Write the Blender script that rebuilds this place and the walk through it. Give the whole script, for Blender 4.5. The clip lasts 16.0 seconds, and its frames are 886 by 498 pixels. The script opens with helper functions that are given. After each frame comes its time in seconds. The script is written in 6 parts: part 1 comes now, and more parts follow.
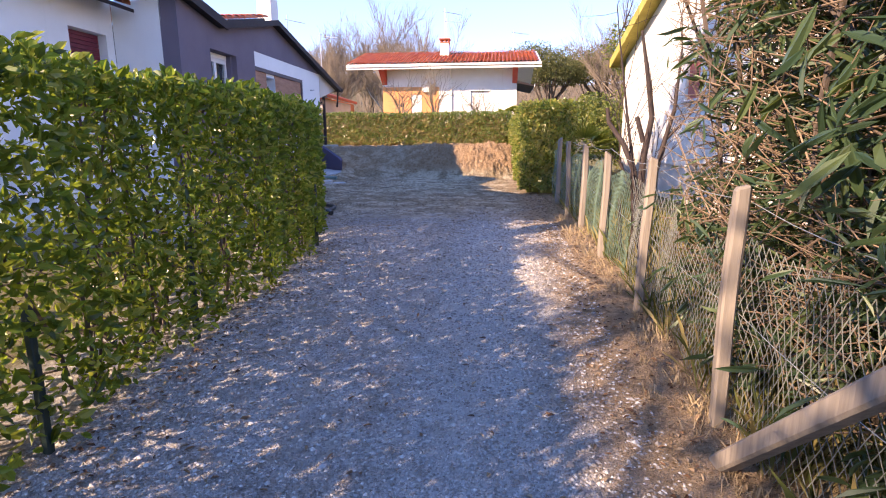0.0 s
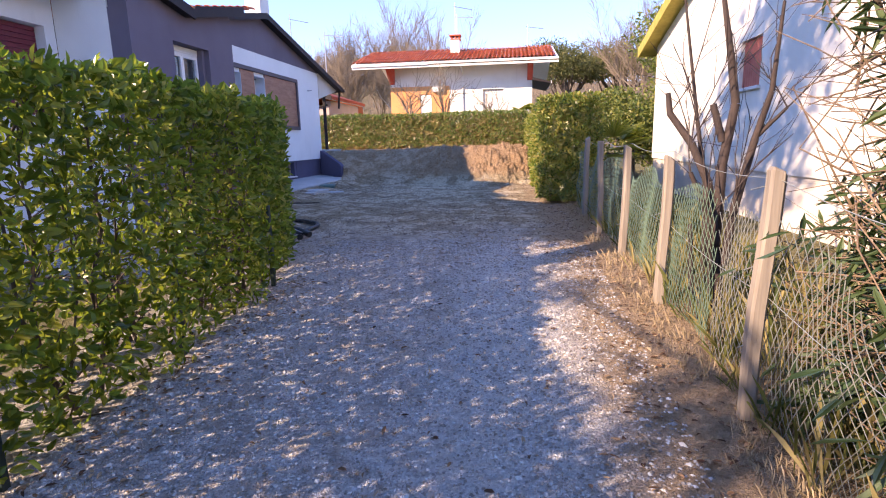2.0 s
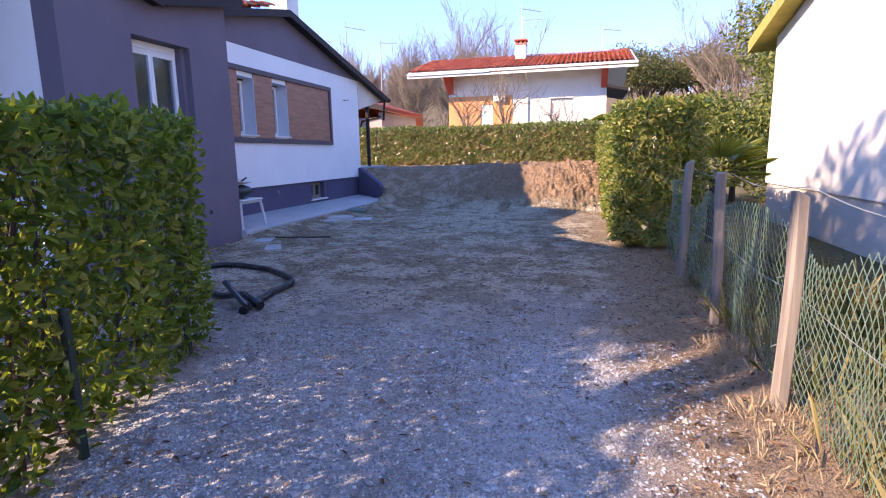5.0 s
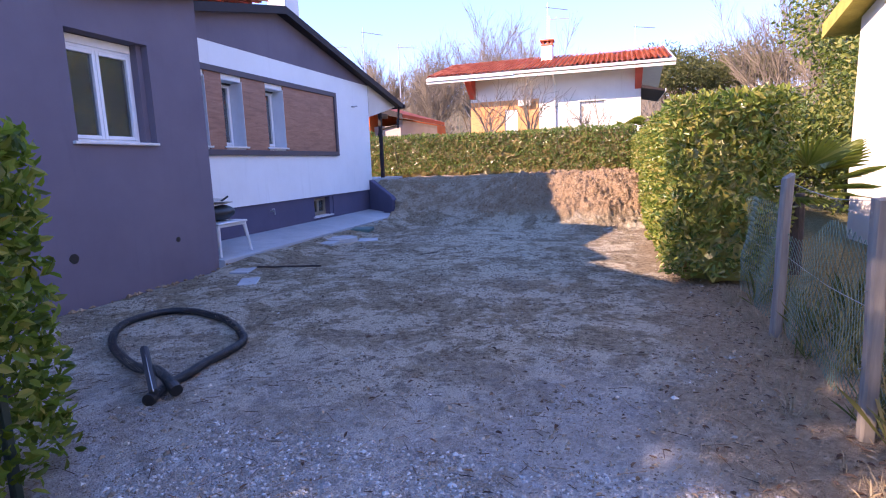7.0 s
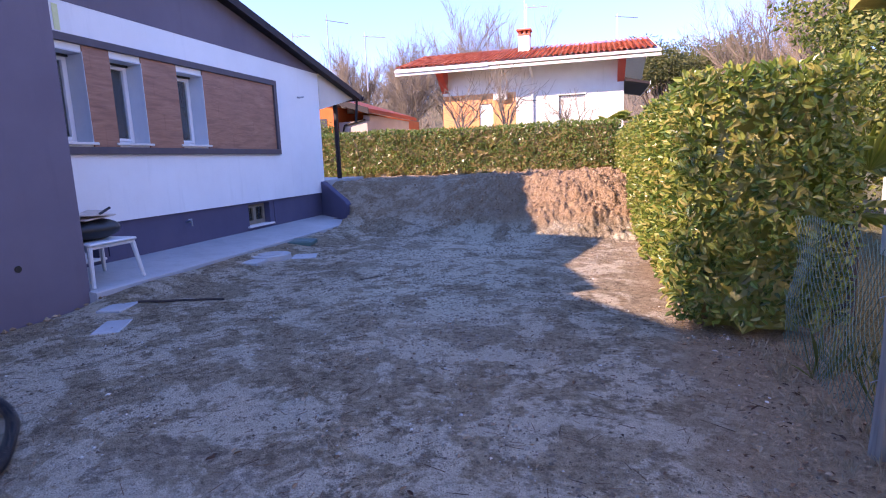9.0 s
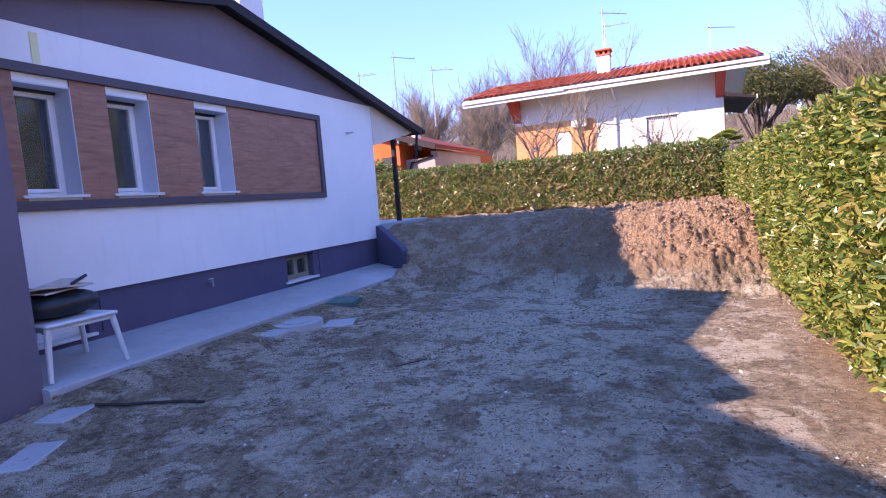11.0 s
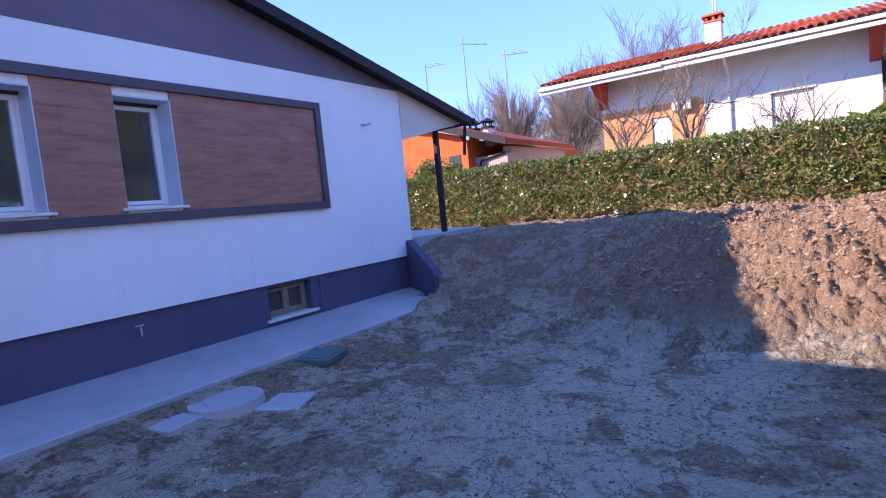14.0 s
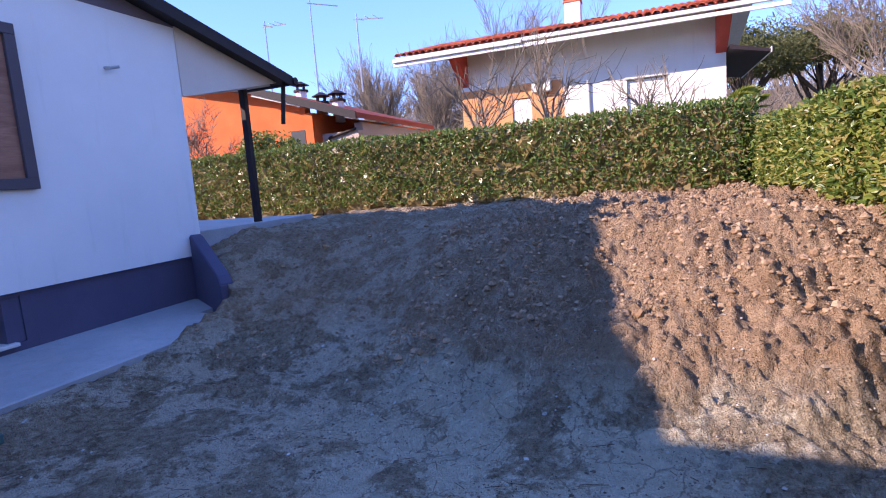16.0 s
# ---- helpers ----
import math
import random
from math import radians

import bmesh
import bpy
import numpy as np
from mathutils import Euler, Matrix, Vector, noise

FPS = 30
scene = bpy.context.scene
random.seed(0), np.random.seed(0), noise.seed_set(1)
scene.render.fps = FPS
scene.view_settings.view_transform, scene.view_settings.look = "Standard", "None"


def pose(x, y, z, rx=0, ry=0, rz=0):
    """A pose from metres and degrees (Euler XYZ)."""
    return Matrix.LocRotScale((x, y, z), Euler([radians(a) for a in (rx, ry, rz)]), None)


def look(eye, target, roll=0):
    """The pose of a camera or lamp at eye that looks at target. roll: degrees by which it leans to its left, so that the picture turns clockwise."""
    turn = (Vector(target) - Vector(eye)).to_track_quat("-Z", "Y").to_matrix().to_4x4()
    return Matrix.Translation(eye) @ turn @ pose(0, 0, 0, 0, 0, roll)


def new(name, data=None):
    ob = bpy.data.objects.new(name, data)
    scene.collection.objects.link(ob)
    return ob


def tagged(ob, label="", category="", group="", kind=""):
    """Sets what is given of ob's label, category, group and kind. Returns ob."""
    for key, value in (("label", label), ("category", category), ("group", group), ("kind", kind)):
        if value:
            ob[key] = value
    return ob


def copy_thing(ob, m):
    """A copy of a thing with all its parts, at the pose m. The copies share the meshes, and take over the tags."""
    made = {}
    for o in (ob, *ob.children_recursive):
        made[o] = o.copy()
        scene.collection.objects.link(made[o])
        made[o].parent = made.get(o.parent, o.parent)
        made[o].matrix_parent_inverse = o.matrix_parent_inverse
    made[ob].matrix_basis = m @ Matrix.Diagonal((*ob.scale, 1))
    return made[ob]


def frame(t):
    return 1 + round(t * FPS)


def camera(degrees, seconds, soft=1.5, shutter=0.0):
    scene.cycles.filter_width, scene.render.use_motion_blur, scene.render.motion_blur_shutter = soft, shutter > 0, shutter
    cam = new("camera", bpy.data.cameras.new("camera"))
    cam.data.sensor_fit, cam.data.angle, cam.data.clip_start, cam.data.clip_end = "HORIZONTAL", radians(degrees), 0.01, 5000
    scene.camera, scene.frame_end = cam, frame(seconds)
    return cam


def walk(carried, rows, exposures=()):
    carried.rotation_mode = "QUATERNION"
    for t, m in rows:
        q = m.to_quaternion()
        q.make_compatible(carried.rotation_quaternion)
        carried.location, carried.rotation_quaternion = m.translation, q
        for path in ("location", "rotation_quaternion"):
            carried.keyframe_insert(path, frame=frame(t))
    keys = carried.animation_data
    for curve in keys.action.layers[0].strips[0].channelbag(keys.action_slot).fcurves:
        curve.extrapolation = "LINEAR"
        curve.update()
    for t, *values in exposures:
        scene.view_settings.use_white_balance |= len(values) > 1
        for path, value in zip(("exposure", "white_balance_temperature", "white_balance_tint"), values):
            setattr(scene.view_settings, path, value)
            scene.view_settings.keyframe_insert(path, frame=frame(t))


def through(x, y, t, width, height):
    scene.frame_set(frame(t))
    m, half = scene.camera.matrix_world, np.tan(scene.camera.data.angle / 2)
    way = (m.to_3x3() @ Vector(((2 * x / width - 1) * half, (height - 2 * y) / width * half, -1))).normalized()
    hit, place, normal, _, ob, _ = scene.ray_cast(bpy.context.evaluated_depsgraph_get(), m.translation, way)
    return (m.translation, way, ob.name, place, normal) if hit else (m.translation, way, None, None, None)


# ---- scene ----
cam = camera(78.7, 16.0, soft=1.1)
PATH = [
    (0, (0.085, 0.058, 1.433), (-0.113, 2.009, 1.037), -0.2),
    (0.5, (0.157, 0.48, 1.413), (-0.031, 2.43, 1.008), -0.4),
    (1, (0.153, 0.909, 1.423), (-0.048, 2.858, 1.021), -0.6),
    (1.5, (0.093, 1.335, 1.446), (-0.137, 3.282, 1.05), -0.9),
    (2, (0.094, 1.778, 1.442), (-0.164, 3.722, 1.053), -1.3),
    (2.5, (0.106, 2.237, 1.446), (-0.179, 4.177, 1.055), -1.6),
    (3, (0.113, 2.693, 1.48), (-0.205, 4.628, 1.089), -1.7),
    (3.5, (0.163, 3.182, 1.506), (-0.191, 5.111, 1.11), -1.6),
    (4, (0.163, 3.642, 1.527), (-0.236, 5.562, 1.134), -1.5),
    (4.5, (0.136, 4.085, 1.561), (-0.309, 5.998, 1.182), -1.3),
    (5, (0.204, 4.517, 1.579), (-0.3, 6.421, 1.235), -1.1),
    (5.2, (0.216, 4.673, 1.598), (-0.31, 6.574, 1.267), -1.0),
    (7.5, (-0.02, 6.539, 1.641), (-0.626, 8.419, 1.327), -2.1),
    (8.2, (-0.036, 7.19, 1.654), (-0.569, 9.088, 1.321), -2.0),
    (10.3, (-0.253, 9.219, 1.681), (-0.862, 11.105, 1.416), -3.6),
    (10.5, (-0.303, 9.414, 1.673), (-0.966, 11.285, 1.43), -3.9),
    (11, (-0.449, 9.871, 1.704), (-1.26, 11.69, 1.52), -4.4),
    (11.5, (-0.561, 10.301, 1.73), (-1.519, 12.052, 1.593), -4.9),
    (12, (-0.573, 10.728, 1.738), (-1.652, 12.408, 1.625), -5.3),
    (12.5, (-0.614, 11.167, 1.746), (-1.765, 12.799, 1.634), -5.4),
    (13, (-0.681, 11.65, 1.756), (-1.866, 13.257, 1.638), -5.5),
    (13.5, (-0.685, 12.144, 1.762), (-1.863, 13.755, 1.631), -5.5),
    (14, (-0.733, 12.639, 1.763), (-1.857, 14.286, 1.606), -5.6),
    (14.5, (-0.792, 13.152, 1.761), (-1.812, 14.862, 1.572), -5.6),
    (15, (-0.83, 13.716, 1.753), (-1.716, 15.496, 1.533), -5.4),
    (15.5, (-0.954, 14.229, 1.761), (-1.719, 16.06, 1.511), -5.0),
    (16, (-1.098, 14.757, 1.704), (-1.806, 16.61, 1.446), -4.4),
]
EXPOSURES = [(0, 2.17, 6850, 30), (3.5, 2.04, 6450, 32), (5, 2.08, 6200, 34), (7.5, 2.32, 6200, 38), (11, 2.04, 5800, 42), (13.5, 1.86, 5480, 40), (16, 1.74, 5550, 34)]
walk(cam, [(t, look(eye, target, roll)) for t, eye, target, roll in PATH], EXPOSURES)

# ---------------------------------------------------------------- world, sun
SUN_EL = 28.7
SUN_TO = Vector((-0.748 * math.cos(radians(SUN_EL)), -0.663 * math.cos(radians(SUN_EL)), math.sin(radians(SUN_EL))))
world = bpy.data.worlds.new("world")
scene.world = world
world.use_nodes = True
wn = world.node_tree
sky = wn.nodes.new("ShaderNodeTexSky")
sky.sky_type = "NISHITA"
sky.sun_disc = False
sky.sun_elevation = radians(SUN_EL)
sky.sun_rotation = math.atan2(-0.748, -0.663)
sky.air_density, sky.dust_density, sky.ozone_density = 0.75, 0.0, 5.0
wn.nodes["Background"].inputs[1].default_value = 0.27
soften = wn.nodes.new("ShaderNodeGamma")
soften.inputs[1].default_value = 0.42
deepen = wn.nodes.new("ShaderNodeHueSaturation")
deepen.inputs["Hue"].default_value, deepen.inputs["Saturation"].default_value = 0.515, 1.65
wn.links.new(sky.outputs[0], soften.inputs[0])
wn.links.new(soften.outputs[0], deepen.inputs["Color"])
wn.links.new(deepen.outputs[0], wn.nodes["Background"].inputs[0])
sun = new("sun", bpy.data.lights.new("sun", "SUN"))
sun.data.energy, sun.data.angle, sun.data.color = 3.1, radians(0.53), (1.0, 0.81, 0.52)
sun.matrix_world = look(SUN_TO * 60, (0, 0, 0))

rng = np.random.default_rng(7)


# ---------------------------------------------------------------- materials
def srgb(h):
    c = [int(h[i:i + 2], 16) / 255 for i in (0, 2, 4)]
    return tuple(x / 12.92 if x <= 0.04045 else ((x + 0.055) / 1.055) ** 2.4 for x in c) + (1,)


def col(c):
    return srgb(c) if isinstance(c, str) else (tuple(c) + (1,))[:4]


class Nodes:
    """A material with a Principled shader and short ways to add nodes."""

    def __init__(self, name, rough=0.8, metal=0.0, spec=0.5):
        self.m = bpy.data.materials.new(name)
        self.m.use_nodes = True
        self.t = self.m.node_tree
        self.b = self.t.nodes["Principled BSDF"]
        self.b.inputs["Roughness"].default_value = rough
        self.b.inputs["Metallic"].default_value = metal
        self.b.inputs["Specular IOR Level"].default_value = spec
        self.co = self.t.nodes.new("ShaderNodeTexCoord").outputs["Object"]

    def n(self, kind, **kw):
        k = self.t.nodes.new(kind)
        for i, v in kw.items():
            sock = k.inputs[i.replace("_", " ")] if i.replace("_", " ") in k.inputs else None
            if sock is not None:
                if hasattr(v, "is_output"):
                    self.t.links.new(v, sock)
                else:
                    sock.default_value = v
        return k

    def link(self, a, b):
        self.t.links.new(a, b)

    def noise(self, scale, detail=4, rough=0.55, stretch=None, dist=0.0):
        k = self.n("ShaderNodeTexNoise", Scale=scale, Detail=detail, Roughness=rough, Distortion=dist)
        v = self.co
        if stretch:
            mp = self.t.nodes.new("ShaderNodeMapping")
            mp.inputs["Scale"].default_value = stretch
            self.link(self.co, mp.inputs[0])
            v = mp.outputs[0]
        self.link(v, k.inputs["Vector"])
        return k.outputs["Fac"]

    def voro(self, scale, feature="F1"):
        k = self.n("ShaderNodeTexVoronoi", Scale=scale)
        k.feature = feature
        self.link(self.co, k.inputs["Vector"])
        return k

    def ramp(self, fac, stops):
        k = self.t.nodes.new("ShaderNodeValToRGB")
        e = k.color_ramp.elements
        while len(e) < len(stops):
            e.new(0.5)
        for s, (p, c) in zip(e, stops):
            s.position, s.color = p, col(c) if not isinstance(c, (int, float)) else (c, c, c, 1)
        self.link(fac, k.inputs[0])
        return k.outputs[0]

    def mix(self, fac, a, b, mode="MIX"):
        k = self.t.nodes.new("ShaderNodeMix")
        k.data_type, k.blend_type = "RGBA", mode
        for v, i in ((fac, 0), (a, 6), (b, 7)):
            if hasattr(v, "is_output"):
                self.link(v, k.inputs[i])
            else:
                k.inputs[i].default_value = v if i == 0 else col(v)
        return k.outputs[2]

    def math(self, op, a, b=0.0):
        k = self.t.nodes.new("ShaderNodeMath")
        k.operation = op
        for v, i in ((a, 0), (b, 1)):
            if hasattr(v, "is_output"):
                self.link(v, k.inputs[i])
            else:
                k.inputs[i].default_value = v
        return k.outputs[0]

    def colour(self, c):
        if hasattr(c, "is_output"):
            self.link(c, self.b.inputs["Base Color"])
        else:
            self.b.inputs["Base Color"].default_value = col(c)

    def bump(self, h, strength=0.4, dist=0.01, after=None):
        k = self.n("ShaderNodeBump", Strength=strength, Distance=dist)
        self.link(h, k.inputs["Height"])
        if after is not None:
            self.link(after, k.inputs["Normal"])
        self.link(k.outputs[0], self.b.inputs["Normal"])
        return k.outputs[0]

    def rough(self, v):
        self.link(v, self.b.inputs["Roughness"])


def plain(name, a, b, scale=6, rough=0.7, bump=0.2, fine=90, dist=0.004, metal=0.0, stretch=None, spec=0.5):
    """Two tones at two scales, with a fine relief."""
    k = Nodes(name, rough, metal, spec)
    big = k.noise(scale, 5, 0.6, stretch)
    small = k.noise(fine, 3, 0.6, stretch)
    f = k.math("ADD", k.math("MULTIPLY", big, 0.7), k.math("MULTIPLY", small, 0.3))
    k.colour(k.ramp(f, [(0.32, a), (0.68, b)]))
    k.bump(small, bump, dist)
    return k.m


def stucco(name, a, b, stain):
    k = Nodes(name, 0.9, 0, 0.25)
    grain = k.noise(140, 3, 0.7)
    cloud = k.noise(1.3, 5, 0.6)
    run = k.noise(2.2, 5, 0.65, (3.0, 3.0, 0.35))
    base = k.ramp(cloud, [(0.3, a), (0.7, b)])
    c = k.mix(k.ramp(run, [(0.56, 0.0), (0.82, 0.5)]), base, stain)
    k.colour(k.mix(k.ramp(grain, [(0.3, 0.12), (0.6, 0.0)]), c, stain))
    k.bump(grain, 0.35, 0.004)
    return k.m


def foliage(name, tones, rough=0.33, through=0.35, spec=0.45):
    """Leaves that differ one by one and let some light through."""
    k = Nodes(name, rough, 0, spec)
    geo = k.t.nodes.new("ShaderNodeNewGeometry")
    n = len(tones)
    c = k.ramp(geo.outputs["Random Per Island"], [((i + 0.5) / n, t) for i, t in enumerate(tones)])
    c = k.mix(k.math("MULTIPLY", k.noise(28, 3), 0.35), c, "2a3312")
    k.colour(c)
    tr = k.t.nodes.new("ShaderNodeBsdfTranslucent")
    k.link(k.mix(0.5, c, "a8b431"), tr.inputs[0])
    mx = k.t.nodes.new("ShaderNodeMixShader")
    mx.inputs[0].default_value = through
    k.link(k.b.outputs[0], mx.inputs[1])
    k.link(tr.outputs[0], mx.inputs[2])
    out = [o for o in k.t.nodes if o.type == "OUTPUT_MATERIAL"][0]
    k.link(mx.outputs[0], out.inputs[0])
    return k.m


M = {}
M["white"] = stucco("white_stucco", (0.77, 0.77, 0.77), (0.83, 0.83, 0.83), (0.62, 0.62, 0.61))
M["shed_white"] = stucco("shed_plaster", (0.72, 0.68, 0.60), (0.80, 0.77, 0.71), (0.52, 0.44, 0.33))
M["grey"] = stucco("slate_grey_stucco", (0.145, 0.124, 0.160), (0.168, 0.146, 0.186), (0.12, 0.104, 0.134))
M["navy"] = stucco("plinth_paint", (0.084, 0.077, 0.128), (0.104, 0.096, 0.152), (0.072, 0.066, 0.098))
M["border"] = plain("border_paint", (0.070, 0.055, 0.068), (0.090, 0.072, 0.088), 5, 0.6, 0.1)
M["cream"] = stucco("cream_plaster", (0.62, 0.55, 0.48), (0.70, 0.63, 0.56), (0.48, 0.42, 0.36))
M["far_white"] = stucco("far_plaster", (0.70, 0.66, 0.64), (0.78, 0.75, 0.73), (0.58, 0.53, 0.50))
M["orange"] = stucco("orange_plaster", (0.60, 0.26, 0.10), (0.70, 0.33, 0.14), (0.46, 0.2, 0.09))
M["vivid_orange"] = stucco("vivid_orange_plaster", (0.56, 0.12, 0.03), (0.66, 0.16, 0.045), (0.42, 0.1, 0.03))
M["pink"] = stucco("pale_pink_plaster", (0.40, 0.32, 0.29), (0.47, 0.38, 0.34), (0.33, 0.26, 0.23))
M["red_paint"] = plain("red_paint", (0.42, 0.05, 0.03), (0.52, 0.075, 0.045), 4, 0.6, 0.15)
M["shutter"] = plain("maroon_shutter", (0.14, 0.014, 0.026), (0.19, 0.022, 0.036), 9, 0.5, 0.1)
M["shed_shutter"] = plain("faded_red_shutter", (0.40, 0.09, 0.055), (0.52, 0.15, 0.10), 9, 0.7, 0.2)
M["pvc"] = plain("white_pvc", (0.74, 0.74, 0.75), (0.81, 0.81, 0.82), 7, 0.32, 0.04)
M["reveal"] = plain("blue_white_reveal", (0.56, 0.60, 0.66), (0.64, 0.68, 0.73), 5, 0.75, 0.15)
M["sill"] = plain("pale_stone_sill", (0.60, 0.59, 0.58), (0.70, 0.69, 0.68), 20, 0.5, 0.1)
M["brown"] = plain("dark_brown_metal", (0.016, 0.011, 0.012), (0.028, 0.019, 0.02), 8, 0.65, 0.1, spec=0.3)
M["gutter"] = plain("white_gutter", (0.66, 0.64, 0.62), (0.76, 0.74, 0.72), 8, 0.4, 0.08)
M["yellow_board"] = plain("mossy_yellow_board", (0.26, 0.22, 0.035), (0.46, 0.38, 0.08), 4, 0.85, 0.4, 40)
# near-black colour that stands for the unlit rooms behind the panes
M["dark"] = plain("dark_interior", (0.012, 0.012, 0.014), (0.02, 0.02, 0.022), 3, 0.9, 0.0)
M["dark_room_back"] = plain("dark_grey_curtain", (0.035, 0.045, 0.05), (0.055, 0.065, 0.07), 5, 0.9, 0.2, 40, stretch=(1, 9, 0.6))
M["bark"] = plain("bark", (0.055, 0.04, 0.032), (0.13, 0.10, 0.085), 14, 0.9, 0.6, 60, 0.01, stretch=(1, 1, 0.3))
M["dark_bark"] = plain("dark_bark", (0.026, 0.018, 0.018), (0.062, 0.043, 0.04), 14, 0.85, 0.5, 60, 0.008)
M["twig"] = plain("winter_twigs", (0.115, 0.088, 0.062), (0.225, 0.18, 0.135), 3, 0.9, 0.2, 30)
M["birch"] = plain("pale_bark", (0.34, 0.31, 0.29), (0.5, 0.47, 0.45), 3, 0.85, 0.2, 30)
M["cane"] = plain("dry_cane", (0.085, 0.055, 0.036), (0.25, 0.175, 0.115), 5, 0.7, 0.3, 50, stretch=(1, 1, 1))
M["straw"] = plain("dry_grass", (0.25, 0.185, 0.11), (0.42, 0.33, 0.21), 4, 0.9, 0.2, 40)
M["hose"] = plain("black_corrugated_pipe", (0.008, 0.009, 0.012), (0.016, 0.018, 0.023), 10, 0.5, 0.15)
M["black"] = plain("black_plastic", (0.010, 0.010, 0.012), (0.018, 0.018, 0.02), 10, 0.45, 0.15)
M["stool"] = plain("white_plastic", (0.55, 0.56, 0.57), (0.68, 0.68, 0.69), 9, 0.45, 0.1)
M["paper"] = plain("weathered_cardboard", (0.42, 0.36, 0.30), (0.62, 0.57, 0.52), 9, 0.9, 0.3)
M["steel"] = plain("galvanised_wire", (0.22, 0.24, 0.23), (0.36, 0.38, 0.36), 20, 0.5, 0.1, metal=0.35)
M["green_wire"] = plain("green_coated_wire", (0.10, 0.17, 0.13), (0.17, 0.25, 0.19), 20, 0.6, 0.1)
M["green_metal"] = plain("green_post_paint", (0.010, 0.024, 0.022), (0.02, 0.04, 0.035), 8, 0.5, 0.1)
M["green_lid"] = plain("green_plastic_lid", (0.05, 0.11, 0.10), (0.085, 0.16, 0.15), 8, 0.6, 0.15)
M["plastic_net"] = plain("green_mesh_cloth", (0.035, 0.075, 0.07), (0.055, 0.105, 0.095), 9, 0.8, 0.3, 200)
M["antenna"] = plain("aluminium_tube", (0.35, 0.36, 0.38), (0.5, 0.5, 0.52), 8, 0.4, 0.05, metal=0.7)
M["tan_frame"] = plain("weathered_tan_frame", (0.20, 0.165, 0.12), (0.30, 0.25, 0.19), 9, 0.8, 0.2)
M["stain"] = plain("yellow_paint_mark", (0.62, 0.66, 0.30), (0.72, 0.74, 0.44), 14, 0.9, 0.1)

k = Nodes("fence_wood", 0.85, 0, 0.3)
g1 = k.noise(30, 4, 0.6, (1, 1, 0.06))
g2 = k.noise(5, 4, 0.6)
k.colour(k.mix(g2, k.ramp(g1, [(0.35, (0.15, 0.12, 0.10)), (0.65, (0.33, 0.28, 0.23))]), (0.25, 0.22, 0.19)))
k.bump(g1, 0.6, 0.006)
M["post"] = k.m

k = Nodes("wood_plank", 0.5, 0, 0.4)
oi = k.t.nodes.new("ShaderNodeObjectInfo")
g1 = k.noise(6, 6, 0.6, (1, 0.35, 2.2), 0.8)
g2 = k.noise(70, 3, 0.6, (1, 0.1, 3.0))
base = k.ramp(g1, [(0.28, (0.20, 0.09, 0.055)), (0.5, (0.34, 0.165, 0.105)), (0.74, (0.45, 0.24, 0.155))])
c = k.mix(k.math("MULTIPLY", oi.outputs["Random"], 0.35), base, (0.31, 0.15, 0.10))
k.colour(k.mix(k.ramp(g2, [(0.35, 0.35), (0.6, 0.0)]), c, (0.15, 0.07, 0.048)))
k.bump(g2, 0.15, 0.002)
M["plank"] = k.m

k = Nodes("roof_tile", 0.8, 0, 0.3)
oi = k.t.nodes.new("ShaderNodeObjectInfo")
geo = k.t.nodes.new("ShaderNodeNewGeometry")
rnd = k.math("FRACT", k.math("ADD", oi.outputs["Random"], geo.outputs["Random Per Island"]))
g1 = k.noise(16, 4, 0.6)
c = k.ramp(rnd, [(0.1, (0.30, 0.055, 0.025)), (0.5, (0.46, 0.10, 0.045)), (0.9, (0.52, 0.16, 0.08))])
k.colour(k.mix(k.ramp(g1, [(0.45, 0.0), (0.8, 0.6)]), c, (0.20, 0.10, 0.07)))
k.bump(g1, 0.3, 0.006)
M["tile"] = k.m

k = Nodes("window_glass", 0.03, 0, 0.4)
k.colour((0.42, 0.47, 0.48))
k.b.inputs["Transmission Weight"].default_value = 0.92
k.b.inputs["IOR"].default_value = 1.8
k.bump(k.noise(1.6, 2), 0.03, 0.01)
M["glass"] = k.m

k = Nodes("slab_concrete", 0.5, 0, 0.35)
g1, g2, g3 = k.noise(1.6, 5, 0.6), k.noise(60, 4, 0.65), k.noise(6, 5, 0.7)
c = k.ramp(g1, [(0.3, (0.34, 0.35, 0.36)), (0.7, (0.46, 0.46, 0.46))])
c = k.mix(k.ramp(g3, [(0.5, 0.0), (0.75, 0.5)]), c, (0.27, 0.25, 0.23))
k.colour(k.mix(k.ramp(g2, [(0.3, 0.3), (0.55, 0.0)]), c, (0.22, 0.21, 0.2)))
k.bump(g2, 0.2, 0.003)
M["concrete"] = k.m

# ground: gravel drive, bare earth, dusty patches and a dry-grass verge
k = Nodes("ground", 0.95, 0, 0.2)
sep = k.t.nodes.new("ShaderNodeSeparateXYZ")
k.link(k.co, sep.inputs[0])
X, Y, Z = sep.outputs
wob = k.math("MULTIPLY", k.math("SUBTRACT", k.noise(0.9, 5, 0.65), 0.5), 2.6)
wob2 = k.math("MULTIPLY", k.math("SUBTRACT", k.noise(5, 4, 0.7), 0.5), 0.9)
w = k.math("ADD", wob, wob2)


def band(k, v, lo, hi, soft=0.5):
    mr = k.n("ShaderNodeMapRange")
    mr.interpolation_type = "SMOOTHSTEP"
    k.link(v, mr.inputs[0])
    mr.inputs[1].default_value, mr.inputs[2].default_value = lo, hi
    return mr.outputs[0]


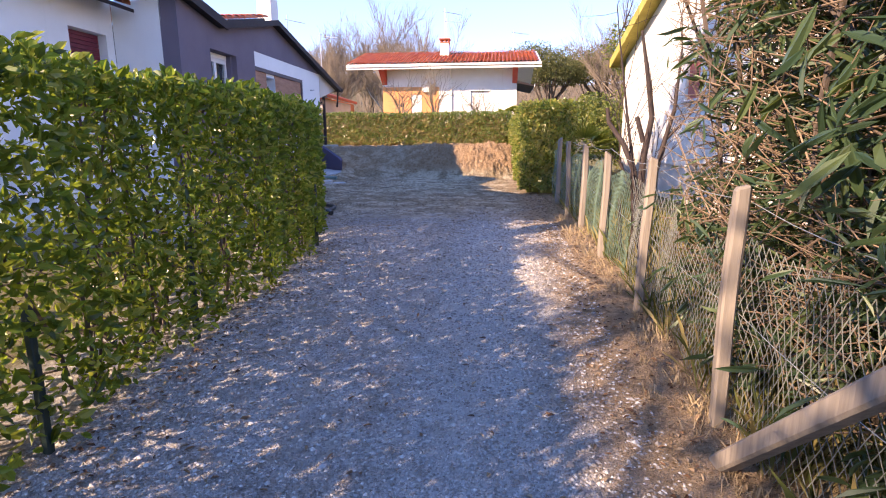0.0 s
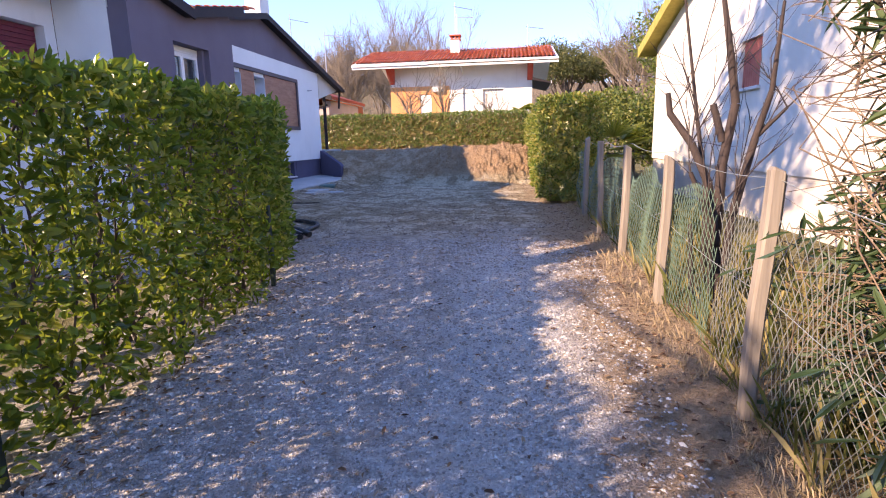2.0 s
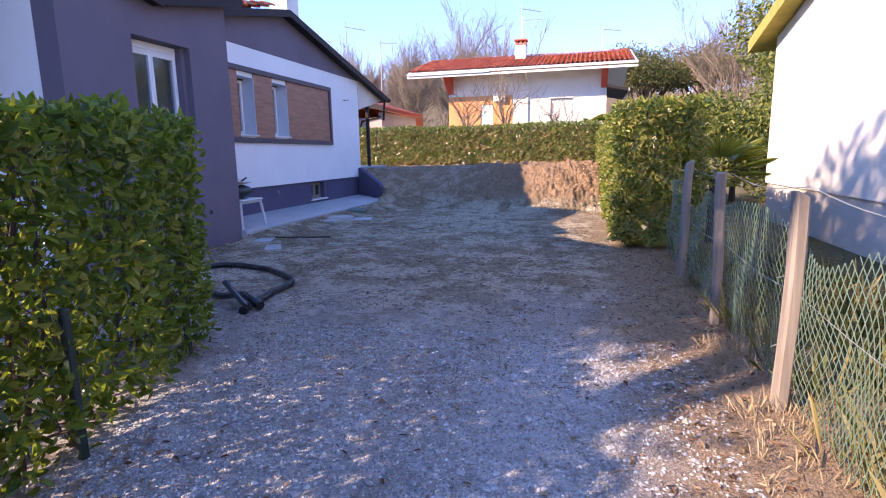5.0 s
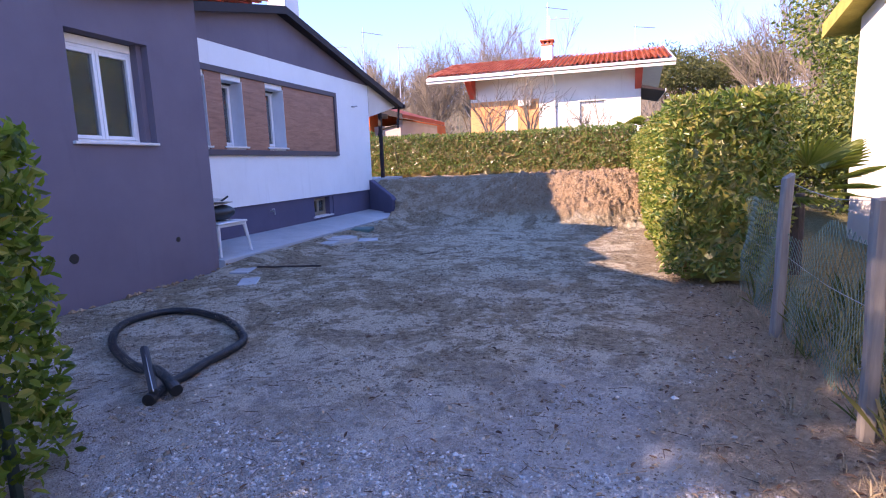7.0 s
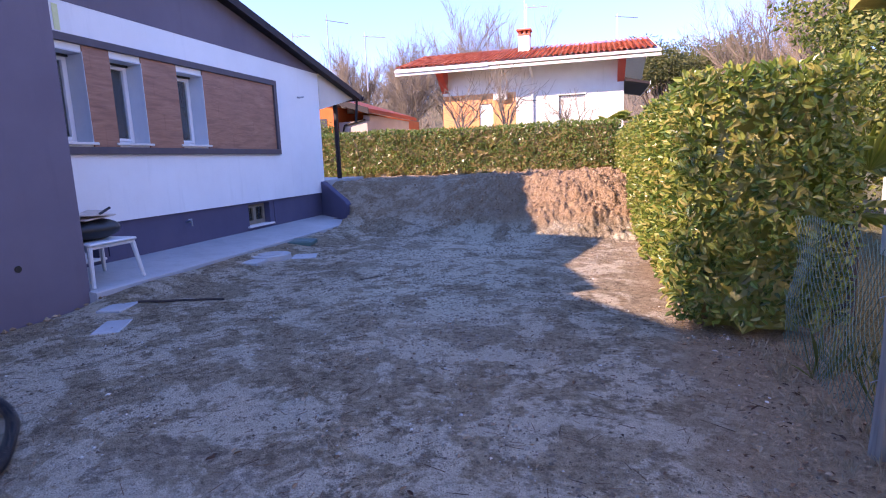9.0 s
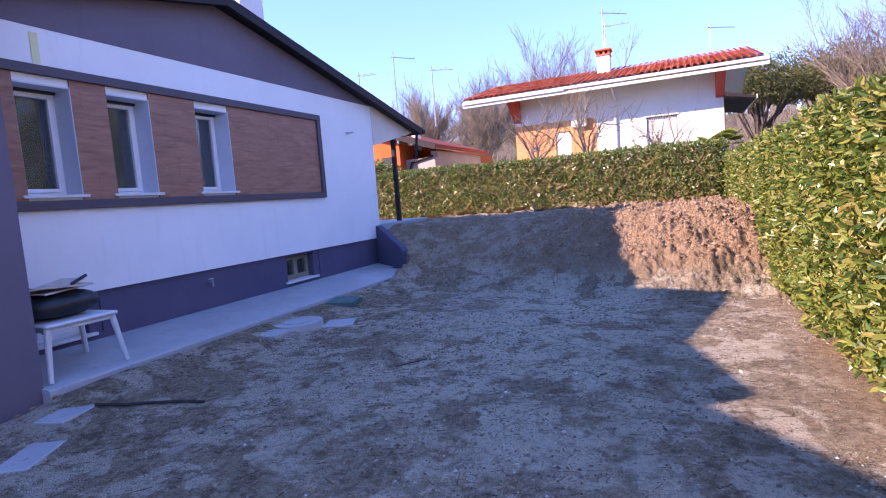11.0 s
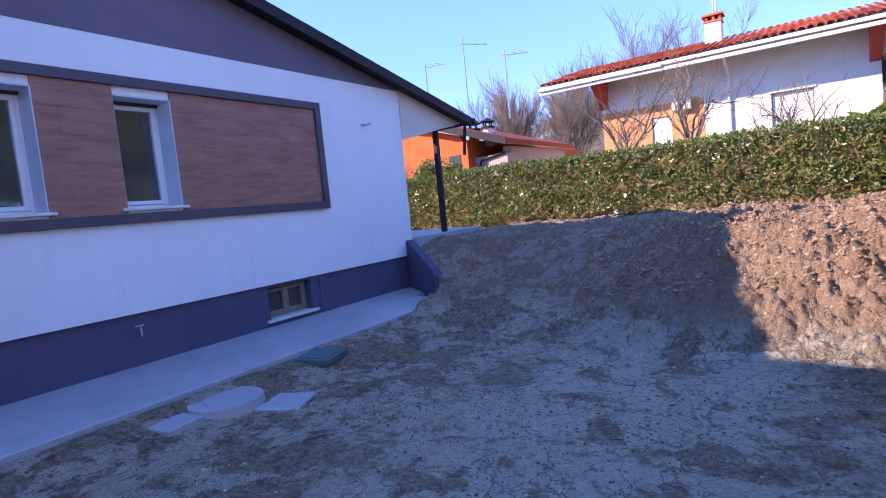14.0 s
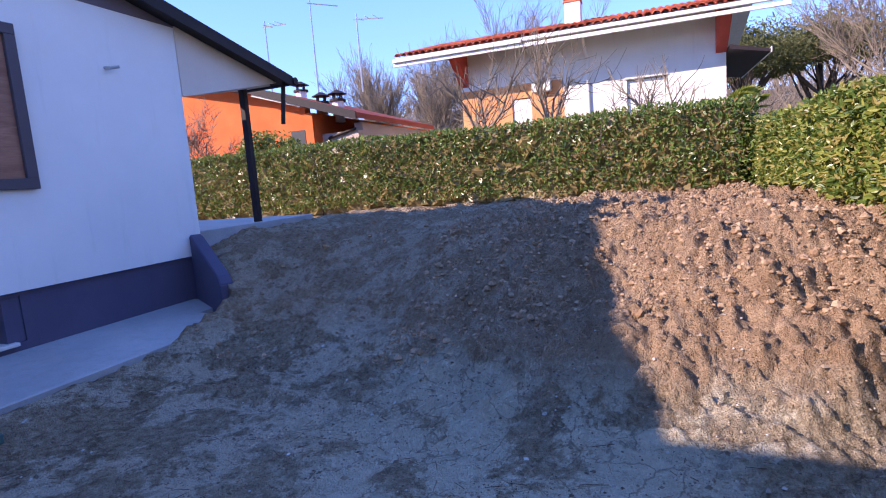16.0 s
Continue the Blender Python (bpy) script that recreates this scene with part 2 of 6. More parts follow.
grit = k.noise(160, 3, 0.75)
mid = k.noise(22, 5, 0.7)
clod = k.noise(4.5, 7, 0.7)
patch = k.noise(2.1, 10, 0.67, None, 0.35)
cells = k.voro(85)
cells2 = k.voro(38)
crack = k.voro(2.6, "DISTANCE_TO_EDGE")
bend = k.n("ShaderNodeTexNoise", Scale=3.0, Detail=6.0)
k.link(k.co, bend.inputs["Vector"])
addv = k.t.nodes.new("ShaderNodeVectorMath")
addv.operation = "MULTIPLY_ADD"
k.link(bend.outputs["Color"], addv.inputs[0])
addv.inputs[1].default_value = (0.6, 0.6, 0.6)
k.link(k.co, addv.inputs[2])
k.link(addv.outputs[0], crack.inputs["Vector"])
crackline = k.ramp(crack.outputs["Distance"], [(0.0, 1.0), (0.028, 0.0)])
stone = k.ramp(cells.outputs["Color"], [(0.1, (0.252, 0.238, 0.245)), (0.5, (0.672, 0.651, 0.651)), (0.9, (0.800, 0.800, 0.800))])
stone2 = k.ramp(cells2.outputs["Color"], [(0.2, (0.392, 0.371, 0.371)), (0.85, (0.800, 0.800, 0.800))])
gravel = k.mix(0.4, stone, stone2)
gravel = k.mix(k.ramp(clod, [(0.40, 0.8), (0.58, 0.1)]), gravel, k.ramp(mid, [(0.3, (0.238, 0.196, 0.168)), (0.7, (0.588, 0.504, 0.434))]))
earth = k.ramp(mid, [(0.25, (0.16, 0.12, 0.076)), (0.5, (0.40, 0.315, 0.205)), (0.75, (0.68, 0.56, 0.39))])
earth = k.mix(k.ramp(patch, [(0.49, 0.0), (0.53, 0.9)]), earth, k.ramp(mid, [(0.3, (0.60, 0.51, 0.37)), (0.7, (0.82, 0.72, 0.545))]))
earth = k.mix(k.ramp(k.noise(6.5, 9, 0.74), [(0.40, 0.75), (0.47, 0.0)]), earth, k.ramp(grit, [(0.35, (0.05, 0.035, 0.021)), (0.65, (0.24, 0.17, 0.099))]))
earth = k.mix(k.ramp(grit, [(0.35, 0.45), (0.55, 0.0)]), earth, (0.098, 0.070, 0.042))
dust = k.ramp(mid, [(0.25, (0.54, 0.465, 0.325)), (0.7, (0.76, 0.68, 0.50))])
dust = k.mix(k.math("MULTIPLY", crackline, 0.8), dust, (0.182, 0.140, 0.096))
soil = k.ramp(clod, [(0.3, (0.30, 0.188, 0.104)), (0.7, (0.56, 0.39, 0.24))])
soil = k.mix(k.ramp(mid, [(0.35, 0.6), (0.6, 0.0)]), soil, (0.20, 0.125, 0.07))
dry = k.ramp(mid, [(0.3, (0.25, 0.165, 0.098)), (0.7, (0.50, 0.365, 0.23))])
grass = k.ramp(mid, [(0.3, (0.13, 0.12, 0.05)), (0.7, (0.30, 0.26, 0.13))])

g_mask = k.math("SUBTRACT", 1.0, band(k, k.math("ADD", Y, w), 6.6, 10.5))
c = k.mix(g_mask, earth, gravel)
# pale compacted dust along the middle of the yard and at the mound's foot
dx = k.math("ABSOLUTE", k.math("ADD", X, 1.9))
d1 = k.math("MULTIPLY", k.math("SUBTRACT", 1.0, band(k, k.math("ADD", dx, k.math("MULTIPLY", w, 0.9)), 0.5, 1.8)),
            k.math("MULTIPLY", band(k, k.math("ADD", Y, w), 11.5, 13.5), k.math("SUBTRACT", 1.0, band(k, k.math("ADD", Y, w), 18.2, 19.6))))
c = k.mix(k.math("MULTIPLY", d1, k.ramp(patch, [(0.43, 0.0), (0.47, 0.92)])), c, dust)
# dark damp crumbs and litter strewn over crust and gravel
litter = k.math("MULTIPLY", k.ramp(k.noise(7.5, 8, 0.75, None, 0.5), [(0.54, 0.0), (0.62, 0.55)]), k.ramp(grit, [(0.4, 1.0), (0.62, 0.25)]))
c = k.mix(litter, c, (0.10, 0.072, 0.05))
# worn pale strip in the drive
dx2 = k.math("ABSOLUTE", k.math("SUBTRACT", X, 0.1))
d2 = k.math("MULTIPLY", k.math("SUBTRACT", 1.0, band(k, k.math("ADD", dx2, k.math("MULTIPLY", wob2, 0.8)), 0.15, 0.75)), g_mask)
c = k.mix(k.math("MULTIPLY", d2, 0.8), c, k.mix(0.5, stone, (0.68, 0.67, 0.66)))
# verge along the fence and the hedge
v1 = band(k, k.math("ADD", X, k.math("MULTIPLY", w, 0.35)), 0.25, 0.8)
v1 = k.math("MULTIPLY", v1, k.math("SUBTRACT", 1.0, band(k, Y, 16.8, 17.8)))
c = k.mix(k.math("MULTIPLY", v1, 0.93), c, dry)
# dug soil on the mound
s1 = k.math("MULTIPLY", band(k, k.math("ADD", Z, k.math("MULTIPLY", wob2, 0.2)), 0.32, 0.6), band(k, Y, 15.5, 17.0))
c = k.mix(s1, c, k.mix(k.ramp(X, [(0.0, 0.0), (1.0, 0.0)]), soil, earth))
# earth tone mixed in towards the left, colouring the mound's shaded side
mound_shade = k.math("MULTIPLY", s1, k.math("SUBTRACT", 1.0, band(k, k.math("ADD", X, k.math("MULTIPLY", wob2, 0.7)), -3.2, -0.6)))
c = k.mix(k.math("MULTIPLY", mound_shade, 0.55), c, earth)
# beyond the plot: winter grass
far = k.math("MAXIMUM", band(k, X, 1.3, 1.9), k.math("MAXIMUM", band(k, Y, 25.4, 26.5), k.math("SUBTRACT", 1.0, band(k, X, -3.2, -2.6))))
near_yard = k.math("MULTIPLY", k.math("SUBTRACT", 1.0, band(k, X, 1.3, 1.9)), k.math("MULTIPLY", band(k, Y, 6.0, 7.2), k.math("SUBTRACT", 1.0, band(k, Y, 25.2, 26.2))))
c = k.mix(k.math("MULTIPLY", far, k.math("SUBTRACT", 1.0, near_yard)), c, grass)
k.colour(c)
nb = k.bump(k.math("ADD", k.math("MULTIPLY", clod, 0.8), mid), 0.9, 0.07)
k.bump(k.math("SUBTRACT", grit, k.math("MULTIPLY", cells.outputs["Distance"], 1.2)), 0.9, 0.018, nb)
M["ground"] = k.m

k = Nodes("soil_clod", 0.95, 0, 0.2)
geo = k.t.nodes.new("ShaderNodeNewGeometry")
c = k.ramp(geo.outputs["Random Per Island"], [(0.1, (0.28, 0.178, 0.10)), (0.5, (0.37, 0.25, 0.15)), (0.9, (0.47, 0.335, 0.215))])
mid = k.noise(40, 4, 0.7)
k.colour(k.mix(k.ramp(mid, [(0.35, 0.5), (0.6, 0.0)]), c, (0.13, 0.075, 0.045)))
k.bump(mid, 0.7, 0.012)
M["clod"] = k.m

k = Nodes("dark_crumb", 0.95, 0, 0.2)
geo = k.t.nodes.new("ShaderNodeNewGeometry")
k.colour(k.ramp(geo.outputs["Random Per Island"], [(0.1, (0.12, 0.09, 0.065)), (0.6, (0.26, 0.205, 0.15)), (0.9, (0.30, 0.25, 0.19)), (0.98, (0.6, 0.57, 0.52))]))
M["crumb"] = k.m

k = Nodes("pebble", 0.85, 0, 0.35)
geo = k.t.nodes.new("ShaderNodeNewGeometry")
c = k.ramp(geo.outputs["Random Per Island"], [(0.05, (0.19, 0.17, 0.155)), (0.5, (0.324, 0.306, 0.300)), (0.995, (0.640, 0.640, 0.624))])
k.colour(k.mix(k.math("MULTIPLY", k.noise(90, 3), 0.4), c, (0.180, 0.156, 0.144)))
M["pebble"] = k.m

k = Nodes("leaf_litter", 0.85, 0, 0.25)
geo = k.t.nodes.new("ShaderNodeNewGeometry")
k.colour(k.ramp(geo.outputs["Random Per Island"], [(0.1, (0.070, 0.035, 0.021)), (0.5, (0.196, 0.112, 0.063)), (0.9, (0.336, 0.245, 0.154))]))
M["litter"] = k.m

k = Nodes("hillside", 0.95, 0, 0.1)
g1, g2 = k.noise(0.06, 5, 0.6), k.noise(0.5, 5, 0.75)
k.colour(k.mix(g2, k.ramp(g1, [(0.35, (0.13, 0.11, 0.06)), (0.65, (0.20, 0.165, 0.12))]), (0.09, 0.085, 0.05)))
M["hill"] = k.m

M["laurel"] = foliage("laurel_leaf", [(0.025, 0.06, 0.015), (0.05, 0.115, 0.022), (0.10, 0.19, 0.032), (0.20, 0.30, 0.045), (0.36, 0.36, 0.08)], 0.27, 0.5, 0.5)
M["laurel_far"] = foliage("hedge_leaf", [(0.04, 0.085, 0.022), (0.085, 0.165, 0.034), (0.155, 0.24, 0.05), (0.26, 0.31, 0.081), (0.29, 0.19, 0.09)], 0.3, 0.25)
M["laurel_side"] = foliage("side_hedge_leaf", [(0.05, 0.095, 0.02), (0.12, 0.185, 0.034), (0.215, 0.265, 0.05), (0.33, 0.34, 0.07), (0.34, 0.28, 0.085)], 0.3, 0.25)
M["bush"] = foliage("bush_leaf", [(0.042, 0.07, 0.017), (0.098, 0.14, 0.028), (0.182, 0.21, 0.042), (0.28, 0.266, 0.07)], 0.5, 0.3)
M["oleander"] = foliage("oleander_leaf", [(0.022, 0.05, 0.03), (0.035, 0.07, 0.04), (0.055, 0.10, 0.05), (0.10, 0.14, 0.06)], 0.42, 0.2)
M["pine"] = foliage("pine_needle", [(0.05, 0.06, 0.018), (0.09, 0.10, 0.03), (0.15, 0.14, 0.05)], 0.6, 0.15)
M["palm"] = foliage("palm_frond", [(0.168, 0.21, 0.028), (0.28, 0.308, 0.049), (0.392, 0.378, 0.084)], 0.5, 0.3)
M["weed"] = foliage("weed_leaf", [(0.06, 0.08, 0.02), (0.13, 0.14, 0.04), (0.26, 0.22, 0.08), (0.34, 0.27, 0.12)], 0.7, 0.3)


# ---------------------------------------------------------------- builders
def base_of(ob):
    p = Vector((0, 0, 0))
    while ob is not None:
        p += ob.location
        ob = ob.parent
    return p


def thing(name, at, label, category, group="", kind=""):
    ob = new(name)
    ob.location = at
    ob.empty_display_size = 0.1
    return tagged(ob, label, category, group, kind)


def finish(name, me, material, parent, label="", kind=""):
    me.materials.append(material)
    ob = new(name, me)
    if parent is not None:
        me.transform(Matrix.Translation(-base_of(parent)))
        ob.parent = parent
    return tagged(ob, label, kind=kind)


def part(name, bm, material, parent, label="", kind="", smooth=False):
    """One mesh object under a thing or a part; the bmesh is in world metres."""
    bmesh.ops.recalc_face_normals(bm, faces=bm.faces)
    me = bpy.data.meshes.new(name)
    bm.to_mesh(me)
    bm.free()
    if smooth:
        me.shade_smooth()
    return finish(name, me, material, parent, label, kind)


def npart(name, verts, faces, material, parent, label="", kind="", smooth=False):
    me = bpy.data.meshes.new(name)
    me.from_pydata(np.asarray(verts).tolist(), [], faces if isinstance(faces, list) else faces.tolist())
    if smooth:
        me.shade_smooth()
    return finish(name, me, material, parent, label, kind)


def box(x0, x1, y0, y1, z0, z1, bev=0.006, bm=None):
    bm = bm or bmesh.new()
    m = Matrix.Translation(((x0 + x1) / 2, (y0 + y1) / 2, (z0 + z1) / 2)) @ Matrix.Diagonal((abs(x1 - x0), abs(y1 - y0), abs(z1 - z0), 1))
    vs = bmesh.ops.create_cube(bm, size=1, matrix=m)["verts"]
    if bev:
        es = list({e for v in vs for e in v.link_edges})
        bmesh.ops.bevel(bm, geom=es, offset=bev, segments=1, affect="EDGES")
    return bm


def prism(poly, axis, a, b, bm=None):
    """A polygon pulled along x or y from a to b. poly holds (other, z)."""
    bm = bm or bmesh.new()
    rows = []
    for s in (a, b):
        rows.append([bm.verts.new((s, u, z) if axis == "x" else (u, s, z)) for u, z in poly])
    n = len(poly)
    bm.faces.new(rows[0])
    bm.faces.new(rows[1][::-1])
    for i in range(n):
        bm.faces.new((rows[0][i], rows[1][i], rows[1][(i + 1) % n], rows[0][(i + 1) % n]))
    return bm


def bar(p, q, r0, r1=None, sides=8, bm=None):
    """A round bar from p to q."""
    bm = bm or bmesh.new()
    p, q = Vector(p), Vector(q)
    d = q - p
    m = Matrix.Translation((p + q) / 2) @ d.to_track_quat("Z", "Y").to_matrix().to_4x4()
    bmesh.ops.create_cone(bm, cap_ends=True, segments=sides, radius1=r0, radius2=r0 if r1 is None else r1, depth=d.length, matrix=m)
    return bm


def pierced(axis, plane, thick, u0, u1, z0, z1, holes):
    """A wall with openings through it: boxes round the holes (u0, u1, z0, z1)."""
    bm = bmesh.new()
    us = sorted({u0, u1, *[h[0] for h in holes], *[h[1] for h in holes]})
    zs = sorted({z0, z1, *[h[2] for h in holes], *[h[3] for h in holes]})
    grid = {}

    def vert(i, j, s):
        if (i, j, s) not in grid:
            p = plane + s * thick
            grid[i, j, s] = bm.verts.new((p, us[i], zs[j]) if axis == "x" else (us[i], p, zs[j]))
        return grid[i, j, s]

    def solid(i, j):
        if not (0 <= i < len(us) - 1 and 0 <= j < len(zs) - 1):
            return False
        u, z = (us[i] + us[i + 1]) / 2, (zs[j] + zs[j + 1]) / 2
        return not any(h[0] < u < h[1] and h[2] < z < h[3] for h in holes)

    for i in range(len(us) - 1):
        for j in range(len(zs) - 1):
            if not solid(i, j):
                continue
            for s in (0, 1):
                bm.faces.new([vert(i, j, s), vert(i + 1, j, s), vert(i + 1, j + 1, s), vert(i, j + 1, s)])
            for di, dj, a, b in ((-1, 0, (0, 0), (0, 1)), (1, 0, (1, 0), (1, 1)), (0, -1, (0, 0), (1, 0)), (0, 1, (0, 1), (1, 1))):
                if not solid(i + di, j + dj):
                    bm.faces.new([vert(i + a[0], j + a[1], 0), vert(i + b[0], j + b[1], 0), vert(i + b[0], j + b[1], 1), vert(i + a[0], j + a[1], 1)])
    return bm


def unit(v):
    return v / np.maximum(np.linalg.norm(v, axis=-1, keepdims=True), 1e-9)


def sticks(p, q, r0, r1, sides=4):
    """Many tapered sticks at once: verts and faces."""
    p, q = np.asarray(p, float), np.asarray(q, float)
    r0, r1 = np.broadcast_to(r0, len(p)), np.broadcast_to(r1, len(p))
    d = unit(q - p)
    ref = np.where(np.abs(d[:, 2:3]) > 0.9, [[1.0, 0, 0]], [[0, 0, 1.0]])
    u = unit(np.cross(d, ref))
    v = np.cross(d, u)
    a = np.arange(sides) * 2 * np.pi / sides
    ring = u[:, None] * np.cos(a)[None, :, None] + v[:, None] * np.sin(a)[None, :, None]
    V = np.concatenate([p[:, None] + ring * r0[:, None, None], q[:, None] + ring * r1[:, None, None]], 1)
    i = np.arange(sides)
    f = np.stack([i, (i + 1) % sides, (i + 1) % sides + sides, i + sides], 1)
    F = (np.arange(len(p)) * 2 * sides)[:, None, None] + f[None]
    return V.reshape(-1, 3), F.reshape(-1, 4)


def leaves(p, along, face, length, width, fold=0.25):
    """Folded oval leaves: six corners, two halves each."""
    n = len(p)
    along = unit(along)
    side = unit(np.cross(along, face))
    up = np.cross(side, along)
    L = np.broadcast_to(length, n)[:, None]
    W = np.broadcast_to(width, n)[:, None]
    pts = [p, p + along * L * 0.3 - side * W * 0.5 + up * W * fold, p + along * L * 0.7 - side * W * 0.4 + up * W * fold * 0.8,
           p + along * L - up * L * 0.08, p + along * L * 0.7 + side * W * 0.4 + up * W * fold * 0.8, p + along * L * 0.3 + side * W * 0.5 + up * W * fold]
    V = np.stack(pts, 1).reshape(-1, 3)
    b = (np.arange(n) * 6)[:, None]
    return V, np.concatenate([b + [[0, 3, 2, 1]], b + [[0, 5, 4, 3]]], 1).reshape(-1, 4)


def spread(n):
    return unit(rng.normal(size=(n, 3)))


def tiny(p, size, squash=0.7, fine=False):
    """Uneven lumps: eight faces, or thirty-two for the larger ones."""
    n = len(p)
    o = np.array([[1, 0, 0], [0, 1, 0], [-1, 0, 0], [0, -1, 0], [0, 0, 1], [0, 0, -1]], float)
    f = [[0, 1, 4], [1, 2, 4], [2, 3, 4], [3, 0, 4], [1, 0, 5], [2, 1, 5], [3, 2, 5], [0, 3, 5]]
    if fine:
        o, mids, g = o.tolist(), {}, []

        def mid_of(a, b):
            e = (min(a, b), max(a, b))
            if e not in mids:
                m_ = np.array(o[a]) + np.array(o[b])
                o.append((m_ / np.linalg.norm(m_)).tolist())
                mids[e] = len(o) - 1
            return mids[e]
        for a, b, c in f:
            ab, bc, ca = mid_of(a, b), mid_of(b, c), mid_of(c, a)
            g += [[a, ab, ca], [ab, b, bc], [ca, bc, c], [ab, bc, ca]]
        o, f = np.array(o), g
    f = np.array(f)
    m = len(o)
    a = rng.uniform(0, 6.28, n)
    c, s = np.cos(a), np.sin(a)
    R = np.zeros((n, 3, 3))
    R[:, 0, 0], R[:, 0, 1], R[:, 1, 0], R[:, 1, 1], R[:, 2, 2] = c, -s, s, c, 1
    sz = np.broadcast_to(size, n)[:, None, None] * rng.uniform(0.6, 1.15, (n, m, 1)) * np.stack([rng.uniform(0.7, 1.3, n), np.ones(n), squash * rng.uniform(0.7, 1.2, n)], 1)[:, None, :]
    V = np.einsum("nij,nkj->nki", R, o[None] * sz) + p[:, None]
    return V.reshape(-1, 3), ((np.arange(n) * m)[:, None, None] + f[None]).reshape(-1, 3)


def sm(a, b, v):
    t = np.clip((v - a) / (b - a), 0, 1)
    return t * t * (3 - 2 * t)


# ---------------------------------------------------------------- ground
WAVES = [(rng.uniform(-1, 1, 2), rng.uniform(0, 6.28)) for _ in range(24)]


def rumple(x, y, f):
    out = 0
    for i, (d, ph) in enumerate(WAVES):
        g = f * (0.6 + 0.16 * i)
        out = out + np.sin(x * d[0] * g * 2 + y * d[1] * g * 2 + ph + 1.7 * np.sin(y * g * 0.31 + i) + 1.3 * np.sin(x * g * 0.37 - i)) / (1 + 0.12 * i)
    return out / 9.0


def ground_z(x, y):
    x, y = np.asarray(x, float), np.asarray(y, float)
    z = -0.10 + 0.30 * sm(0.5, 8.0, y)
    inside = sm(-7.5, -6.5, x) * (1 - sm(1.0, 1.5, x))
    foot = 17.35 + 0.95 * sm(-1.6, -5.4, x) + 0.35 * np.sin(x * 1.3)
    rise = sm(foot, foot + 3.0 - 0.5 * sm(-2.0, -0.5, x), y)
    m = 0.95 * rise
    m = m + 0.17 * np.exp(-((x + 0.15) / 0.9) ** 2 - ((y - 19.15) / 0.75) ** 2)
    m = m - 0.12 * np.exp(-((x + 0.4) / 1.1) ** 2 - ((y - 20.7) / 0.5) ** 2)
    m = m + 0.10 * np.exp(-((x + 2.6) / 1.2) ** 2 - ((y - 20.4) / 0.7) ** 2)
    rough = sm(17.0, 18.2, y) * (1 - sm(24.6, 25.6, y)) * (0.55 + 0.45 * sm(-3.5, -1.5, x))
    lump = np.zeros(np.broadcast(x, y).shape)
    act = np.broadcast_to(rough, lump.shape) > 0.02
    if act.any():
        bx_, by_ = np.broadcast_to(x, lump.shape)[act], np.broadcast_to(y, lump.shape)[act]
        lump[act] = [0.13 * noise.noise(Vector((u * 2.1, v * 2.1, 5))) + 0.13 * abs(noise.noise(Vector((u * 4.3, v * 4.3, 1.7)))) + 0.11 * abs(noise.noise(Vector((u * 9.0, v * 9.0, 2.2))))
                     + 0.075 * abs(noise.noise(Vector((u * 17.0, v * 17.0, 8.1)))) + 0.035 * noise.noise(Vector((u * 31.0, v * 31.0, 3.0))) - 0.06
                     for u, v in zip(bx_.tolist(), by_.tolist())]
    m = m + rough * lump
    m = m + rough * (0.06 * rumple(x, y, 3.0) + 0.04 * rumple(x + 9, y, 8.0))
    yard = sm(6.5, 9.5, y) * (1 - rough)
    z = z + m + yard * (0.018 * rumple(x, y, 2.2) + 0.008 * rumple(x, y, 9)) + (1 - yard) * (0.012 * rumple(x + 3, y, 1.5) + 0.004 * rumple(x, y, 12))
    z = z + 0.11 * np.exp(-((x + 5.35) / 0.45) ** 2) * sm(12.2, 13.0, y) * (1 - sm(19.0, 19.5, y))
    z = np.where((x < -5.35) & (y < 20.10 - 0.577 * (x + 6.55)), np.minimum(z, 0.27), z)
    z = np.where((x < -5.45) & (y < 19.45) & (y > 9), np.minimum(z, 0.1), z)
    return z * inside + (1 - inside) * (-0.10 + 0.30 * sm(0.5, 8.0, y) + 0.9 * sm(18, 23, y) * (x < -2))


def axis_steps(lo, hi, step, far_lo, far_hi):
    mid = np.arange(lo, hi + step / 2, step)
    g = np.cumsum(step * 1.35 ** np.arange(1, 60))
    left = lo - g[g < lo - far_lo][::-1]
    right = hi + g[g < far_hi - hi]
    return np.concatenate([[far_lo], left, mid, right, [far_hi]])


gx = axis_steps(-6.6, 2.2, 0.045, -900, 900)
gx = np.sort(np.concatenate([gx, gx[(gx > -3.6) & (gx < 1.0)] + 0.0225]))
gy = axis_steps(0.2, 25.4, 0.06, -700, 1500)
gy = np.sort(np.concatenate([gy, (gy[(gy > 17) & (gy < 24)] + 0.03)]))
GX, GY = np.meshgrid(gx, gy)
GV = np.stack([GX, GY, ground_z(GX, GY)], 2).reshape(-1, 3)
nx, ny = len(gx), len(gy)
ii = (np.arange(ny - 1)[:, None] * nx + np.arange(nx - 1)[None]).reshape(-1)
ground = npart("ground", GV, np.stack([ii, ii + 1, ii + nx + 1, ii + nx], 1), M["ground"], None, "gravel drive running into a bare earth yard with a mound", "structure", True)
tagged(ground, category="ground")


def on_ground(x, y, up=0.0):
    return np.stack([x, y, ground_z(x, y) + up], 1)


